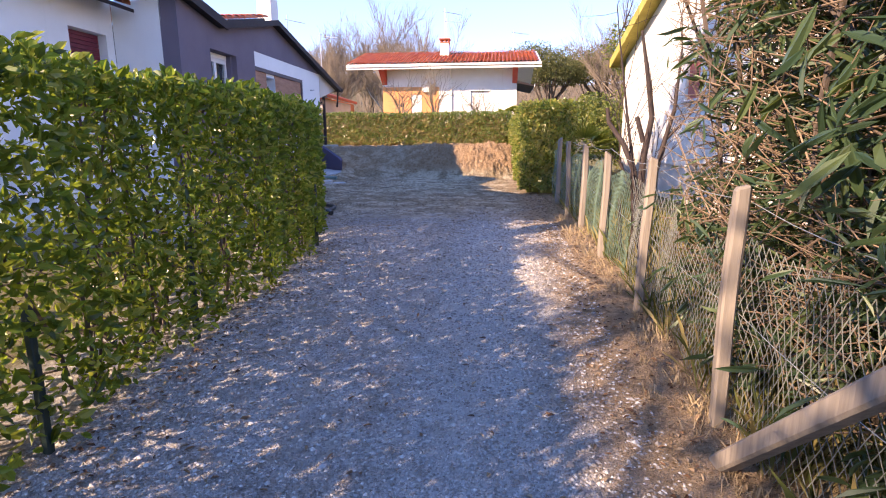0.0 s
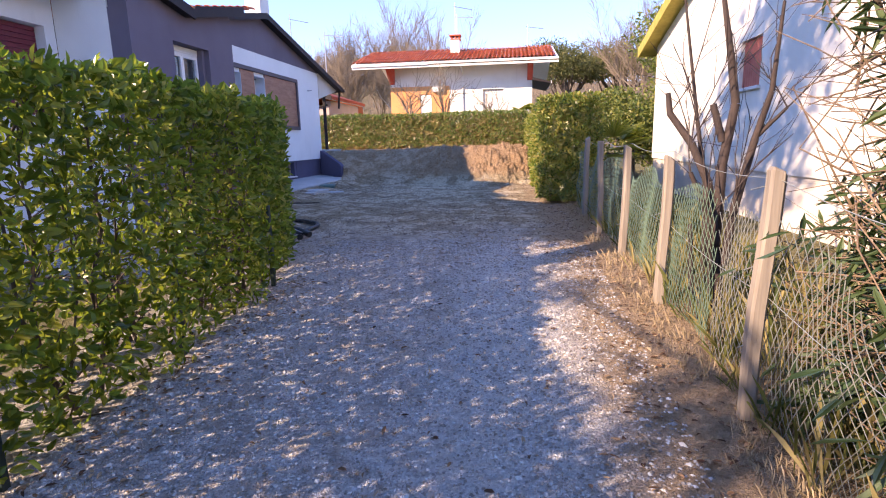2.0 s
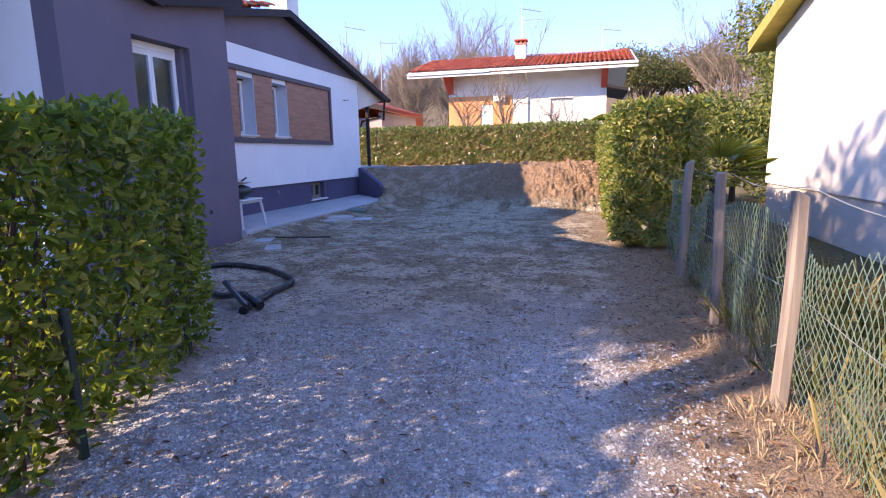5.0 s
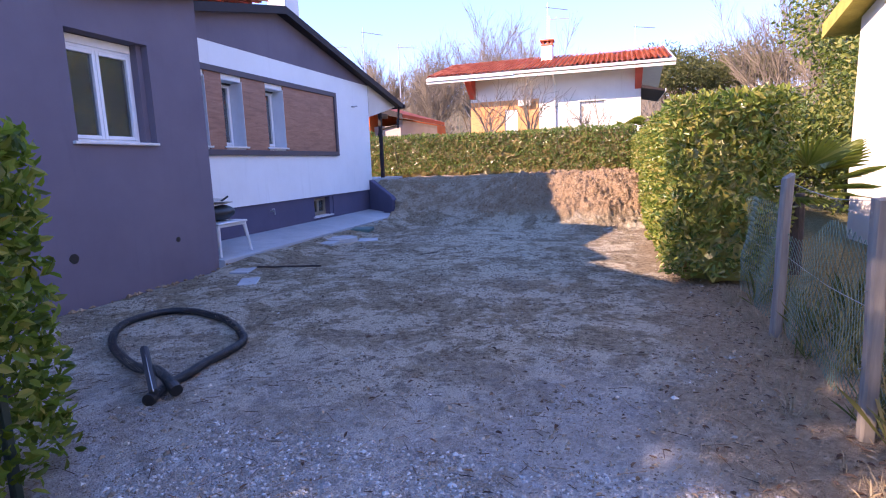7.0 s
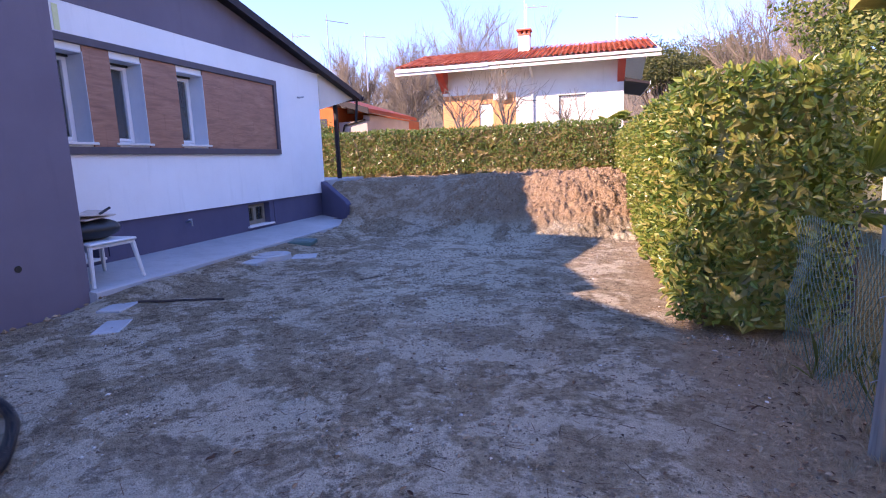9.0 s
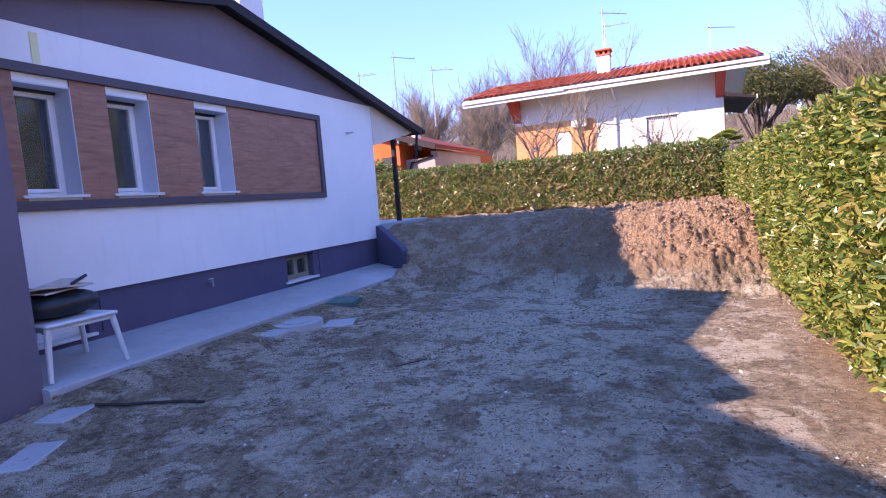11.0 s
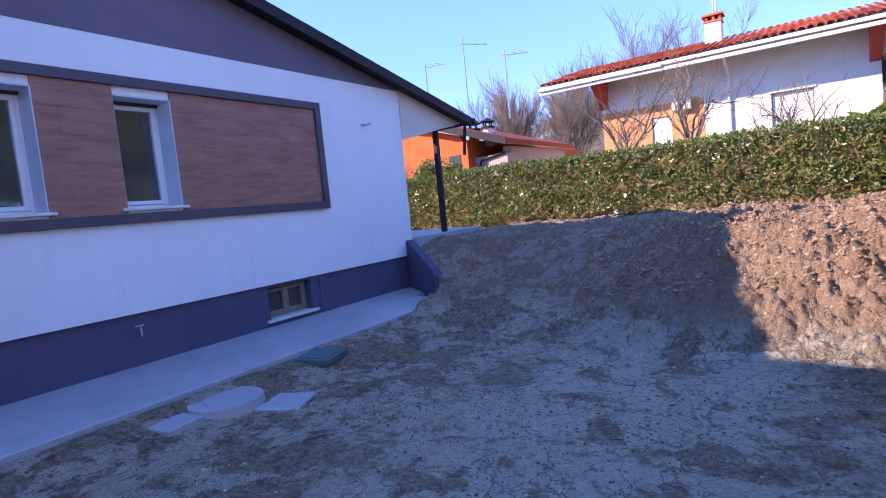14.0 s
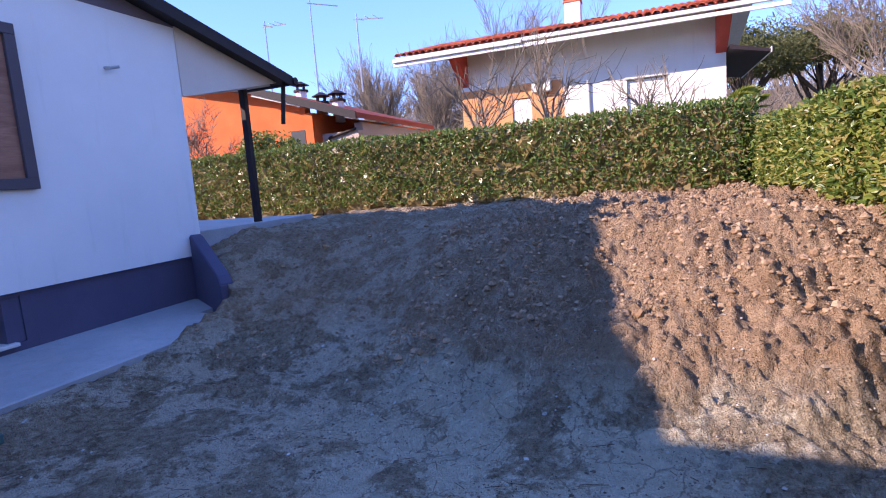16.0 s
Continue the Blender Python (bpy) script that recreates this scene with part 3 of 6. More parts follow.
# ---------------------------------------------------------------- roofs of tiles
def tile_mesh(length=0.42, r=0.105):
    """A barrel tile, wider at its lower end, lying along +y, up the slope."""
    n = 6
    V, F = [], []
    for y, rr, z in ((0, r, 0.03), (length, r * 0.8, 0.0)):
        for t in (0, -0.016):
            for i in range(n + 1):
                a = math.pi * i / n
                V.append((-(rr + t) * math.cos(a), y, z + (rr + t) * 0.8 * math.sin(a)))
    m = n + 1
    for i in range(n):
        F.append((i, i + 1, 2 * m + i + 1, 2 * m + i))
        F.append((i, m + i, m + i + 1, i + 1))
    return np.array(V, float), F


def tiled_slope(parent, origin, across, up, wide, deep, near_rows, pitch=0.215, course=0.36):
    """Courses of barrel tiles over a plane: origin at the eave, across along the eave, up the slope."""
    across, up = Vector(across).normalized(), Vector(up).normalized()
    nrm = across.cross(up)
    R = Matrix((across, up, nrm)).transposed().to_4x4()
    V, F = tile_mesh()
    me = bpy.data.meshes.new("roof_tile")
    me.from_pydata(V.tolist(), [], F)
    me.materials.append(M["tile"])
    rest_v, rest_f, count = [], [], 0
    for j in range(int(deep / course)):
        for i in range(int(wide / pitch)):
            p = Vector(origin) + across * ((i + 0.5) * pitch) + up * (j * course) + nrm * 0.01
            m = Matrix.Translation(p) @ R @ pose(0, 0, 0, random.uniform(-1, 1), 0, random.uniform(-1.5, 1.5))
            if j < near_rows and count < 295:
                o = new("roof_tile", me)
                o.parent = parent
                o.matrix_basis = Matrix.Translation(-base_of(parent)) @ m
                count += 1
            else:
                off = len(rest_v) * len(V)
                rest_v.append(np.array([m @ Vector(v) for v in V]))
                rest_f += [tuple(c + off for c in f) for f in F]
    if rest_v:
        npart("roof_tile_cover", np.concatenate(rest_v), rest_f, M["tile"], parent, "", "stuff")


def pane_window(parent, axis, plane, u0, u1, z0, z1, sashes, depth, sign, name="window", frame_m=None, label="", sill=True, back="dark_room_back", handle=True):
    """A recessed window: frame, sashes, panes, sill. sign: +1 when the wall looks towards rising axis."""
    frame_m = frame_m or M["pvc"]
    w = thing(name, (0, 0, 0), label, "")
    w.parent = parent
    w.location = -base_of(parent)
    tagged(w, label)
    p = plane - sign * depth

    def bx(a, b, c, d, e, f, bev=0.004, bm=None):
        a, b = sorted((p + sign * a, p + sign * b))
        return box(a, b, c, d, e, f, bev, bm) if axis == "x" else box(c, d, a, b, e, f, bev, bm)
    t = 0.036
    bm = bx(-0.05, 0.02, u0, u0 + t, z0, z1)
    bx(-0.05, 0.02, u1 - t, u1, z0, z1, bm=bm)
    bx(-0.05, 0.02, u0 + t, u1 - t, z1 - t, z1, bm=bm)
    bx(-0.05, 0.02, u0 + t, u1 - t, z0, z0 + t, bm=bm)
    part("window_frame", bm, frame_m, w)
    n = sashes
    step = (u1 - u0 - 2 * t) / n
    for i in range(n):
        a, b = u0 + t + i * step, u0 + t + (i + 1) * step
        s = 0.045
        bm = bx(-0.045, 0.035, a + 0.002, a + s, z0 + t, z1 - t)
        bx(-0.045, 0.035, b - s, b - 0.002, z0 + t, z1 - t, bm=bm)
        bx(-0.045, 0.035, a + s, b - s, z1 - t - s, z1 - t - 0.002, bm=bm)
        bx(-0.045, 0.035, a + s, b - s, z0 + t + 0.002, z0 + t + s, bm=bm)
        part("sash", bm, frame_m, w)
        g = part("pane", bx(-0.012, -0.004, a + s - 0.01, b - s + 0.01, z0 + t + s - 0.01, z1 - t - s + 0.01, 0), M["glass"], w)
        g.visible_shadow = False
    # dark sheet added behind the panes in place of the room's shade
    part("dark_room_back", bx(-0.22, -0.2, u0 - 0.1, u1 + 0.1, z0 - 0.1, z1 + 0.1, 0), M[back], w, "dark sheet standing for the unlit room behind the glass")
    if sill:
        a, b = (u0 - 0.07, u1 + 0.07)
        a2, b2 = sorted((p + sign * 0.0, plane + sign * 0.05))
        part("sill", box(a2, b2, a, b, z0 - 0.035, z0 - 0.001) if axis == "x" else box(a, b, a2, b2, z0 - 0.035, z0 - 0.001), M["sill"], w, "pale stone sill")
    return w


# ---------------------------------------------------------------- the grey and white house
WX, GXF = -6.52, -5.53          # window wall and the grey block's front
Y_CORNER, Y_STEP, Y_END = 20.19, 12.6, 9.57
RIDGE_Y, RIDGE_Z, RISE = 16.05, 4.81, 0.218
VALLEY_Y = 11.05


def roof_z(y):
    return RIDGE_Z - RISE * abs(y - RIDGE_Y)


house = thing("house", (-9.0, 15.0, 0.2), "white stucco house with slate-grey gable and wood-clad window band", "house")
wins = [(13.24, 13.80), (14.21, 14.76), (15.46, 16.06)]
ZW0, ZW1 = 2.05, 3.22
cellars = [(12.75, 13.86, 0.50, 0.93), (17.08, 17.98, 0.50, 0.93)]
part("wall", pierced("x", WX, -0.32, Y_STEP, Y_CORNER, 0.97, 3.80, [(a, b, ZW0, ZW1) for a, b in wins]), M["white"], house, "white stucco wall with three narrow windows")
gable = prism([(Y_STEP, 3.80), (Y_CORNER, 3.80), (Y_CORNER, roof_z(Y_CORNER) - 0.06), (RIDGE_Y, RIDGE_Z - 0.06), (Y_STEP, roof_z(Y_STEP) - 0.06)], "x", WX + 0.004, WX - 0.3)
part("gable", gable, M["grey"], house, "slate-grey painted gable")
part("plinth", pierced("x", WX - 0.045, -0.32, Y_STEP, Y_CORNER, 0.05, 0.97, cellars), M["navy"], house, "dark navy painted plinth")
part("end_wall", pierced("y", Y_CORNER - 0.3, 0.298, -15.0, WX - 0.325, 0.3, 3.6, []), M["white"], house, "white stucco end wall")
part("back_wall", pierced("x", -15.0, -0.3, 3.5, Y_CORNER, 0.0, 3.6, []), M["white"], house, "white stucco wall")
# grey block
wa = (10.62, 11.70, 2.00, 3.20)
part("grey_wall", pierced("x", GXF, -0.32, Y_END, Y_STEP, 0.12, 3.50, [wa]), M["grey"], house, "slate-grey stucco wall of the projecting block")
top = prism([(Y_END, 3.50), (Y_STEP, 3.50), (Y_STEP, roof_z(Y_STEP) - 0.06), (VALLEY_Y, 3.64), (Y_END, 3.92)], "x", GXF, GXF - 0.3)
part("grey_gable", top, M["grey"], house, "slate-grey painted upper wall")
part("return_wall", box(WX + 0.006, GXF - 0.325, Y_STEP - 0.25, Y_STEP - 0.002, 0.12, 3.98, 0), M["grey"], house, "slate-grey return of the block")
part("side_wall", box(-6.74, GXF - 0.322, Y_END, Y_END + 0.25, -0.1, 3.84, 0), M["white"], house, "white stucco side of the block")
wing_win = (8.52, 9.38, 1.95, 3.24)
part("wing_wall", pierced("x", -6.75, -0.3, 3.5, Y_END, -0.15, 4.1, [wing_win]), M["white"], house, "white stucco wing wall")
part("wing_end", box(-15.0, -7.06, 3.5, 3.8, -0.15, 4.1, 0), M["white"], house, "white stucco end of the wing")
# roofs: sheets with a tiled top, seen from below as dark boards
RX0, RX1 = -15.4, -6.28


def sloped(y0, z0, y1, z1, t=0.12):
    return [(y0, z0), (y1, z1), (y1, z1 + t), (y0, z0 + t)]


part("porch_roof", prism(sloped(20.5, roof_z(20.5) - 0.09, 22.2, roof_z(22.2) - 0.09, 0.09), "x", -7.25, RX1 - 0.03), M["brown"], house, "dark boarded porch roof")
part("roof", prism(sloped(RIDGE_Y, RIDGE_Z - 0.09, 20.498, roof_z(20.498) - 0.09, 0.09), "x", RX0, RX1 - 0.03), M["brown"], house, "dark boarded roof underside")
part("roof", prism(sloped(VALLEY_Y - 0.4, roof_z(VALLEY_Y - 0.4) - 0.09, RIDGE_Y, RIDGE_Z - 0.09, 0.09), "x", RX0, RX1 - 0.03), M["brown"], house, "dark boarded roof underside")
part("roof", prism(sloped(VALLEY_Y, roof_z(VALLEY_Y) - 0.05, Y_STEP + 0.25, roof_z(Y_STEP + 0.25) - 0.05), "x", RX1 - 0.028, GXF + 0.16), M["brown"], house, "dark boarded roof over the block")
part("roof", prism(sloped(9.3, 3.98, VALLEY_Y + 0.02, 3.64), "x", -6.3, GXF + 0.16), M["brown"], house, "dark boarded roof over the block")
part("roof", prism(sloped(6.6, 5.1, 9.2, 4.15), "x", RX0, -6.2), M["brown"], house, "dark boarded wing roof")
part("roof", prism(sloped(3.2, 4.25, 6.6, 5.1), "x", RX0, -6.2), M["brown"], house, "dark boarded wing roof")
part("bargeboard", prism(sloped(RIDGE_Y, RIDGE_Z - 0.13, 22.24, roof_z(22.24) - 0.13, 0.15), "x", RX1 - 0.028, RX1 + 0.01), M["brown"], house, "dark brown bargeboard")
part("bargeboard", prism(sloped(Y_STEP + 0.2, roof_z(Y_STEP + 0.2) - 0.13, RIDGE_Y, RIDGE_Z - 0.13, 0.15), "x", RX1 - 0.028, RX1 + 0.01), M["brown"], house, "dark brown bargeboard")
part("bargeboard", prism(sloped(VALLEY_Y, roof_z(VALLEY_Y) - 0.09, Y_STEP + 0.25, roof_z(Y_STEP + 0.25) - 0.09, 0.18), "x", GXF + 0.162, GXF + 0.20), M["brown"], house, "dark brown bargeboard")
part("bargeboard", prism(sloped(9.27, 3.94, VALLEY_Y, 3.60, 0.17), "x", GXF + 0.162, GXF + 0.20), M["brown"], house, "dark brown bargeboard")
part("bargeboard", box(-6.3, GXF + 0.20, 9.24, 9.269, 3.93, 4.11), M["brown"], house, "dark brown board at the eave")
ang = math.atan(RISE)
tiled_slope(house, (-10.5, VALLEY_Y - 0.3, roof_z(VALLEY_Y - 0.3) + 0.08), (1, 0, 0), (0, 1, RISE), 4.2, 5.3, 15)
tiled_slope(house, (-9.4, 9.3, 3.75), (1, 0, 0), (0, 1, 0.02), 2.6, 1.7, 0)
part("wing_gable", prism([(3.5, 4.1), (9.2, 4.1), (9.2, 4.14), (6.6, 5.09), (3.5, 4.31)], "x", -6.754, -7.04), M["white"], house, "white stucco wing gable")
# tiled hood over the wing's window
bm = prism([(-6.75, 3.80), (-6.22, 3.60), (-6.22, 3.66), (-6.75, 3.86)], "y", 6.9, 9.44)
part("hood", bm, M["brown"], house, "small tiled hood over a shuttered window")
tiled_slope(house, (-6.2, 6.95, 3.66), (0, 1, 0), (-0.93, 0, 0.36), 2.5, 0.45, 0)
# porch at the far end
tri = prism([(Y_CORNER + 0.003, 2.97), (21.35, 3.22), (22.15, 3.40), (22.15, roof_z(22.15) - 0.06), (Y_CORNER + 0.003, roof_z(Y_CORNER) - 0.06)], "x", WX + 0.02, WX - 0.1)
part("porch_panel", tri, M["cream"], house, "cream plaster panel under the porch eave")
part("porch_ceiling", prism(sloped(Y_CORNER + 0.003, 3.0, 22.12, 3.36, 0.03), "x", -7.2, WX - 0.105), M["cream"], house, "pale porch ceiling")
bm = box(-6.93, -6.83, 21.72, 21.82, 1.2, 3.31, 0.01)
part("porch_post", bm, M["brown"], house, "slim dark brown porch post")
gut = bmesh.new()
bar((-7.28, 22.28, roof_z(22.2) - 0.06), (RX1 + 0.04, 22.28, roof_z(22.2) - 0.06), 0.06, sides=10, bm=gut)
part("gutter", gut, M["brown"], house, "dark brown gutter")
bm = bar((-6.40, 22.16, 3.40), (-6.44, 22.10, 2.75), 0.035)
part("downpipe", bm, M["brown"], house, "dark brown downpipe stub")
part("porch_slab", box(-15.0, -6.75, Y_CORNER + 0.002, 23.1, 0.6, 1.25, 0.01), M["concrete"], house, "pale concrete porch floor")
# chimney
ch = part("chimney", box(-7.3, -6.85, 16.95, 17.5, 4.2, 5.7, 0.01), M["far_white"], house, "white chimney")
# clad band with its painted border
FY0, FY1, FZ0, FZ1 = Y_STEP + 0.002, 18.27, 1.90, 3.40
bm = box(WX + 0.002, WX + 0.06, FY0, FY1, FZ0, FZ0 + 0.10, 0.004)
box(WX + 0.002, WX + 0.06, FY0, FY1, FZ1 - 0.10, FZ1, 0.004, bm)
box(WX + 0.002, WX + 0.06, FY1 - 0.10, FY1, FZ0 + 0.10, FZ1 - 0.10, 0.004, bm)
part("border", bm, M["border"], house, "dark grey painted border of the clad band")
clad_z = np.linspace(FZ0 + 0.10, FZ1 - 0.10, 6)
for j in range(5):
    za, zb = clad_z[j], clad_z[j + 1]
    cuts = [FY0] + [c for c in ((14.0, 16.75), (15.1, 17.4), (13.0, 16.4), (14.95, 17.1), (13.9, 16.9))[j]] + [FY1 - 0.10]
    for a, b in zip(cuts, cuts[1:]):
        spans = [(a, b)]
        for w0, w1 in wins:
            if zb > ZW0 - 0.03 and za < ZW1 + 0.02:
                spans = [s for lo, hi in spans for s in ((lo, min(hi, w0)), (max(lo, w1), hi)) if s[1] - s[0] > 0.01]
        for lo, hi in spans:
            part("plank", box(WX + 0.001, WX + 0.022, lo + 0.0004, hi - 0.0004, za + 0.0004, zb - 0.0004, 0.0008), M["plank"], house)
for w0, w1 in wins:
    bm = box(WX - 0.319, WX + 0.024, w1 - 0.012, w1 - 0.0005, ZW0, ZW1, 0.003)
    box(WX - 0.319, WX + 0.004, w0 + 0.0005, w0 + 0.011, ZW0, ZW1, 0.002, bm)
    box(WX - 0.319, WX + 0.010, w0 + 0.012, w1 - 0.012, ZW1 - 0.02, ZW1 - 0.0005, 0.003, bm)
    part("reveal", bm, M["reveal"], house, "pale blue-white window reveal")
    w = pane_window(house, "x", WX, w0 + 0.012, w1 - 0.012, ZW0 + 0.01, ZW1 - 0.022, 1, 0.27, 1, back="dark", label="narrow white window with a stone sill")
    part("shutter_box", box(WX - 0.25, WX - 0.21, w0 + 0.012, w1 - 0.012, ZW1 - 0.05, ZW1 - 0.0215, 0.002), M["black"], w, "dark slot of the roller blind")
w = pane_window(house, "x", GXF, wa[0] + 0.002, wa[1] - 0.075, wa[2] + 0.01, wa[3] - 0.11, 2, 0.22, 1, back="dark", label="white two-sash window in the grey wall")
part("shutter_box", box(GXF - 0.29, GXF - 0.19, wa[0], wa[1] - 0.075, wa[3] - 0.11, wa[3] - 0.01), M["pvc"], w, "slot of the roller blind")
part("jamb", box(GXF - 0.31, GXF - 0.10, wa[1] - 0.074, wa[1], wa[2], wa[3], 0.003), M["grey"], w, "grey jamb")
for a, b, z0, z1 in cellars:
    w = pane_window(house, "x", WX - 0.045, a + 0.01, b - 0.16, z0 + 0.01, z1 - 0.0, 2, 0.16, 1, frame_m=M["tan_frame"] if a > 15 else M["pvc"], label="low cellar window", back="dark")
    part("jamb", box(WX - 0.30, WX - 0.06, b - 0.158, b - 0.002, z0, z1, 0.003), M["navy"], w, "navy jamb")
rs = part("roller_shutter", box(-6.945, -6.93, wing_win[0] + 0.02, wing_win[1] - 0.02, wing_win[2] + 0.01, wing_win[3] - 0.01), M["shutter"], house, "closed maroon roller shutter")
for i in range(18):
    z = wing_win[2] + 0.02 + i * 0.07
    part("slat", box(-6.92, -6.89, wing_win[0] + 0.02, wing_win[1] - 0.02, z, z + 0.066, 0.006), M["shutter"], rs)
part("sill", box(-6.9, -6.69, wing_win[0] - 0.06, wing_win[1] + 0.06, wing_win[2] - 0.04, wing_win[2] - 0.001), M["sill"], house, "pale stone sill")
# wing wall at the foot of the plinth's end
wingw = prism([(0.0, 0.2), (1.06, 0.2), (1.06, 0.70), (0.98, 0.79), (0.10, 1.22), (0.0, 1.24)], "y", 0.0, 0.15)
bmesh.ops.bevel(wingw, geom=list(wingw.edges), offset=0.012, segments=2, affect="EDGES")
wingw.transform(Matrix.Translation((WX - 0.03, 20.02, 0.0)) @ pose(0, 0, 0, 0, 0, -30))
part("retaining_wall", wingw, M["navy"], house, "low navy retaining wall with a sloping top")
# apron slab, falling away from the wall
slab = prism([(WX - 0.05, 0.05), (-5.42, 0.05), (-5.42, 0.325), (-5.435, 0.335), (WX - 0.05, 0.42)], "y", Y_STEP - 0.02, 19.5)
prism([(WX - 0.05, 0.05), (-6.0, 0.05), (-6.0, 0.378), (WX - 0.05, 0.419)], "y", 19.501, 20.0, slab)
part("apron_slab", slab, M["concrete"], house, "pale smooth concrete apron along the wall")
# small fittings
lamp = bar((WX, 19.18, 3.16), (WX + 0.07, 19.18, 3.15), 0.02)
bar((WX + 0.05, 19.18, 3.15), (WX + 0.12, 19.26, 3.17), 0.016, bm=lamp)
part("wall_bracket", lamp, M["antenna"], house, "small metal wall bracket")
tap = bar((WX - 0.045, 15.4, 0.80), (WX + 0.05, 15.4, 0.80), 0.014)
bar((WX + 0.05, 15.4, 0.83), (WX + 0.055, 15.4, 0.73), 0.012, bm=tap)
bar((WX + 0.02, 15.36, 0.84), (WX + 0.02, 15.45, 0.84), 0.008, bm=tap)
part("tap", tap, M["antenna"], house, "small garden tap")
part("paint_mark", box(WX + 0.004, WX + 0.007, 13.47, 13.55, 3.43, 3.74, 0), M["stain"], house, "faint yellow paint streak")
for y, r in ((10.38, 0.055), (11.86, 0.035)):
    bm = bar((GXF - 0.02, y, 0.75), (GXF + 0.006, y, 0.75), r, sides=14)
    part("vent_hole", bm, M["black"], house, "round black vent hole")
fr = on_ground(np.full(60, GXF + 0.05) + rng.uniform(-0.05, 0.10, 60), rng.uniform(9.6, 12.7, 60), 0.01)
V, F = tiny(fr, rng.uniform(0.02, 0.06, 60))
npart("foundation_rubble", V, F, M["clod"], house, "rough broken earth edge under the grey wall", "stuff")


# ---------------------------------------------------------------- hedges
def hedge(name, label, x0, x1, y0, y1, top, n, size, mat, gaps=0.0, stems=60, group="", core=0.0, back=1.0, bend=0.0, foot=0.12, heavy=1.0):
    """A clipped hedge: inner stems and a coat of leaves over its sides and top, thicker towards the outside."""
    cx, cy = (x0 + x1) / 2, (y0 + y1) / 2
    h = thing(name, (cx, cy, float(ground_z(cx, cy))), label, "hedge", group)
    lx, ly, hz = x1 - x0, y1 - y0, top - 0.2
    areas = np.array([ly * hz * back, ly * hz, lx * hz, lx * hz, lx * ly])
    side = rng.choice(5, n, p=areas / areas.sum())
    u, v = rng.uniform(0, 1, n), rng.uniform(0, 1, n)
    dep = np.minimum(rng.exponential(0.075, n), 0.35) - 0.02
    x, y, zf = x0 + lx * u, y0 + ly * u, v.copy()
    nrm = np.zeros((n, 3))
    for s, (dx, dy) in enumerate(((-1, 0), (1, 0), (0, -1), (0, 1))):
        k_ = side == s
        nrm[k_] = (dx, dy, 0)
    x = np.where(side == 0, x0, np.where(side == 1, x1, x0 + lx * u))
    y = np.where(side == 2, y0, np.where(side == 3, y1, np.where(side == 4, y0 + ly * v, y0 + ly * u)))
    nrm[side == 4] = (0, 0, 1)
    zf = np.where(side == 4, 1.0, v ** heavy)
    g = ground_z(np.clip(x, x0 - 0.05, x1), y)
    wave = 0.035 * np.sin(y * 2.1 + x) + 0.03 * np.sin(x * 3.3 + y * 5.7) + 0.02 * np.sin(y * 11)
    z = g + foot + zf * (top + 0.4 * wave - g - foot)
    P = np.stack([x, y, z], 1) + nrm * (np.where(side == 4, 0.4 * wave, wave)[:, None] - dep[:, None])
    P[:, 0] -= bend * np.maximum(0, P[:, 1] - 6.3)
    keep = np.ones(n, bool)
    if gaps:
        hole = rumple(P[:, 0] * 2 + P[:, 1], P[:, 2] * 1.3 + 4, 3.0)
        keep = ~((hole > 0.25) & (rng.uniform(0, 1, n) < gaps * (1.2 - zf) * 1.5))
        keep &= ~((zf < 0.05) & (rng.uniform(0, 1, n) < 0.35))
    P, nrm, zf = P[keep], nrm[keep], zf[keep]
    n = len(P)
    along = spread(n) * 0.9 + np.array([0, 0, 0.25]) + nrm * 0.45
    face = nrm + spread(n) * 0.75
    L = size * rng.uniform(0.65, 1.25, n)
    V, F = leaves(P, along, face, L, L * rng.uniform(0.38, 0.52, n))
    npart("leaves", V, F, mat, h, "", "stuff")
    if core:
        cv, cf = [], []
        cyl = np.arange(y0 + core, y1 - core + 0.01, 0.12)
        cxl = np.arange(x0 + core, x1 - core + 0.01, 0.12)
        sides_ = [(np.full(len(cyl), x0 + core), cyl), (np.full(len(cyl), x1 - core), cyl), (cxl, np.full(len(cxl), y0 + core)), (cxl, np.full(len(cxl), y1 - core))]
        for ax_, ay_ in sides_:
            zb_ = ground_z(ax_, ay_)
            rows_ = [np.stack([ax_ + 0.05 * rng.normal(size=len(ax_)), ay_ + 0.05 * rng.normal(size=len(ay_)), zb_ + f_ * (top - core * 0.6 - zb_)], 1) for f_ in np.linspace(0.02, 1, 12)]
            base_i = sum(len(c_) for c_ in cv)
            cv.append(np.concatenate(rows_))
            w_ = len(ax_)
            cf += [(base_i + r_ * w_ + q_, base_i + r_ * w_ + q_ + 1, base_i + (r_ + 1) * w_ + q_ + 1, base_i + (r_ + 1) * w_ + q_) for r_ in range(11) for q_ in range(w_ - 1)]
        base_i = sum(len(c_) for c_ in cv)
        cv.append(np.array([(x0 + core, y0 + core, top - core * 0.6), (x1 - core, y0 + core, top - core * 0.6), (x1 - core, y1 - core, top - core * 0.6), (x0 + core, y1 - core, top - core * 0.6)]))
        cf.append((base_i, base_i + 1, base_i + 2, base_i + 3))
        npart("inner_growth", np.concatenate(cv), cf, mat, h, "dense dark inner growth", "stuff")
    m = stems
    sx = rng.uniform(x0 + 0.15, x1 - 0.15, m)
    sy = np.sort(rng.uniform(y0 + 0.1, y1 - 0.1, m))
    p = np.stack([sx, sy, ground_z(sx, sy) - 0.05], 1)
    segs_p, segs_q, r0, r1 = [], [], [], []
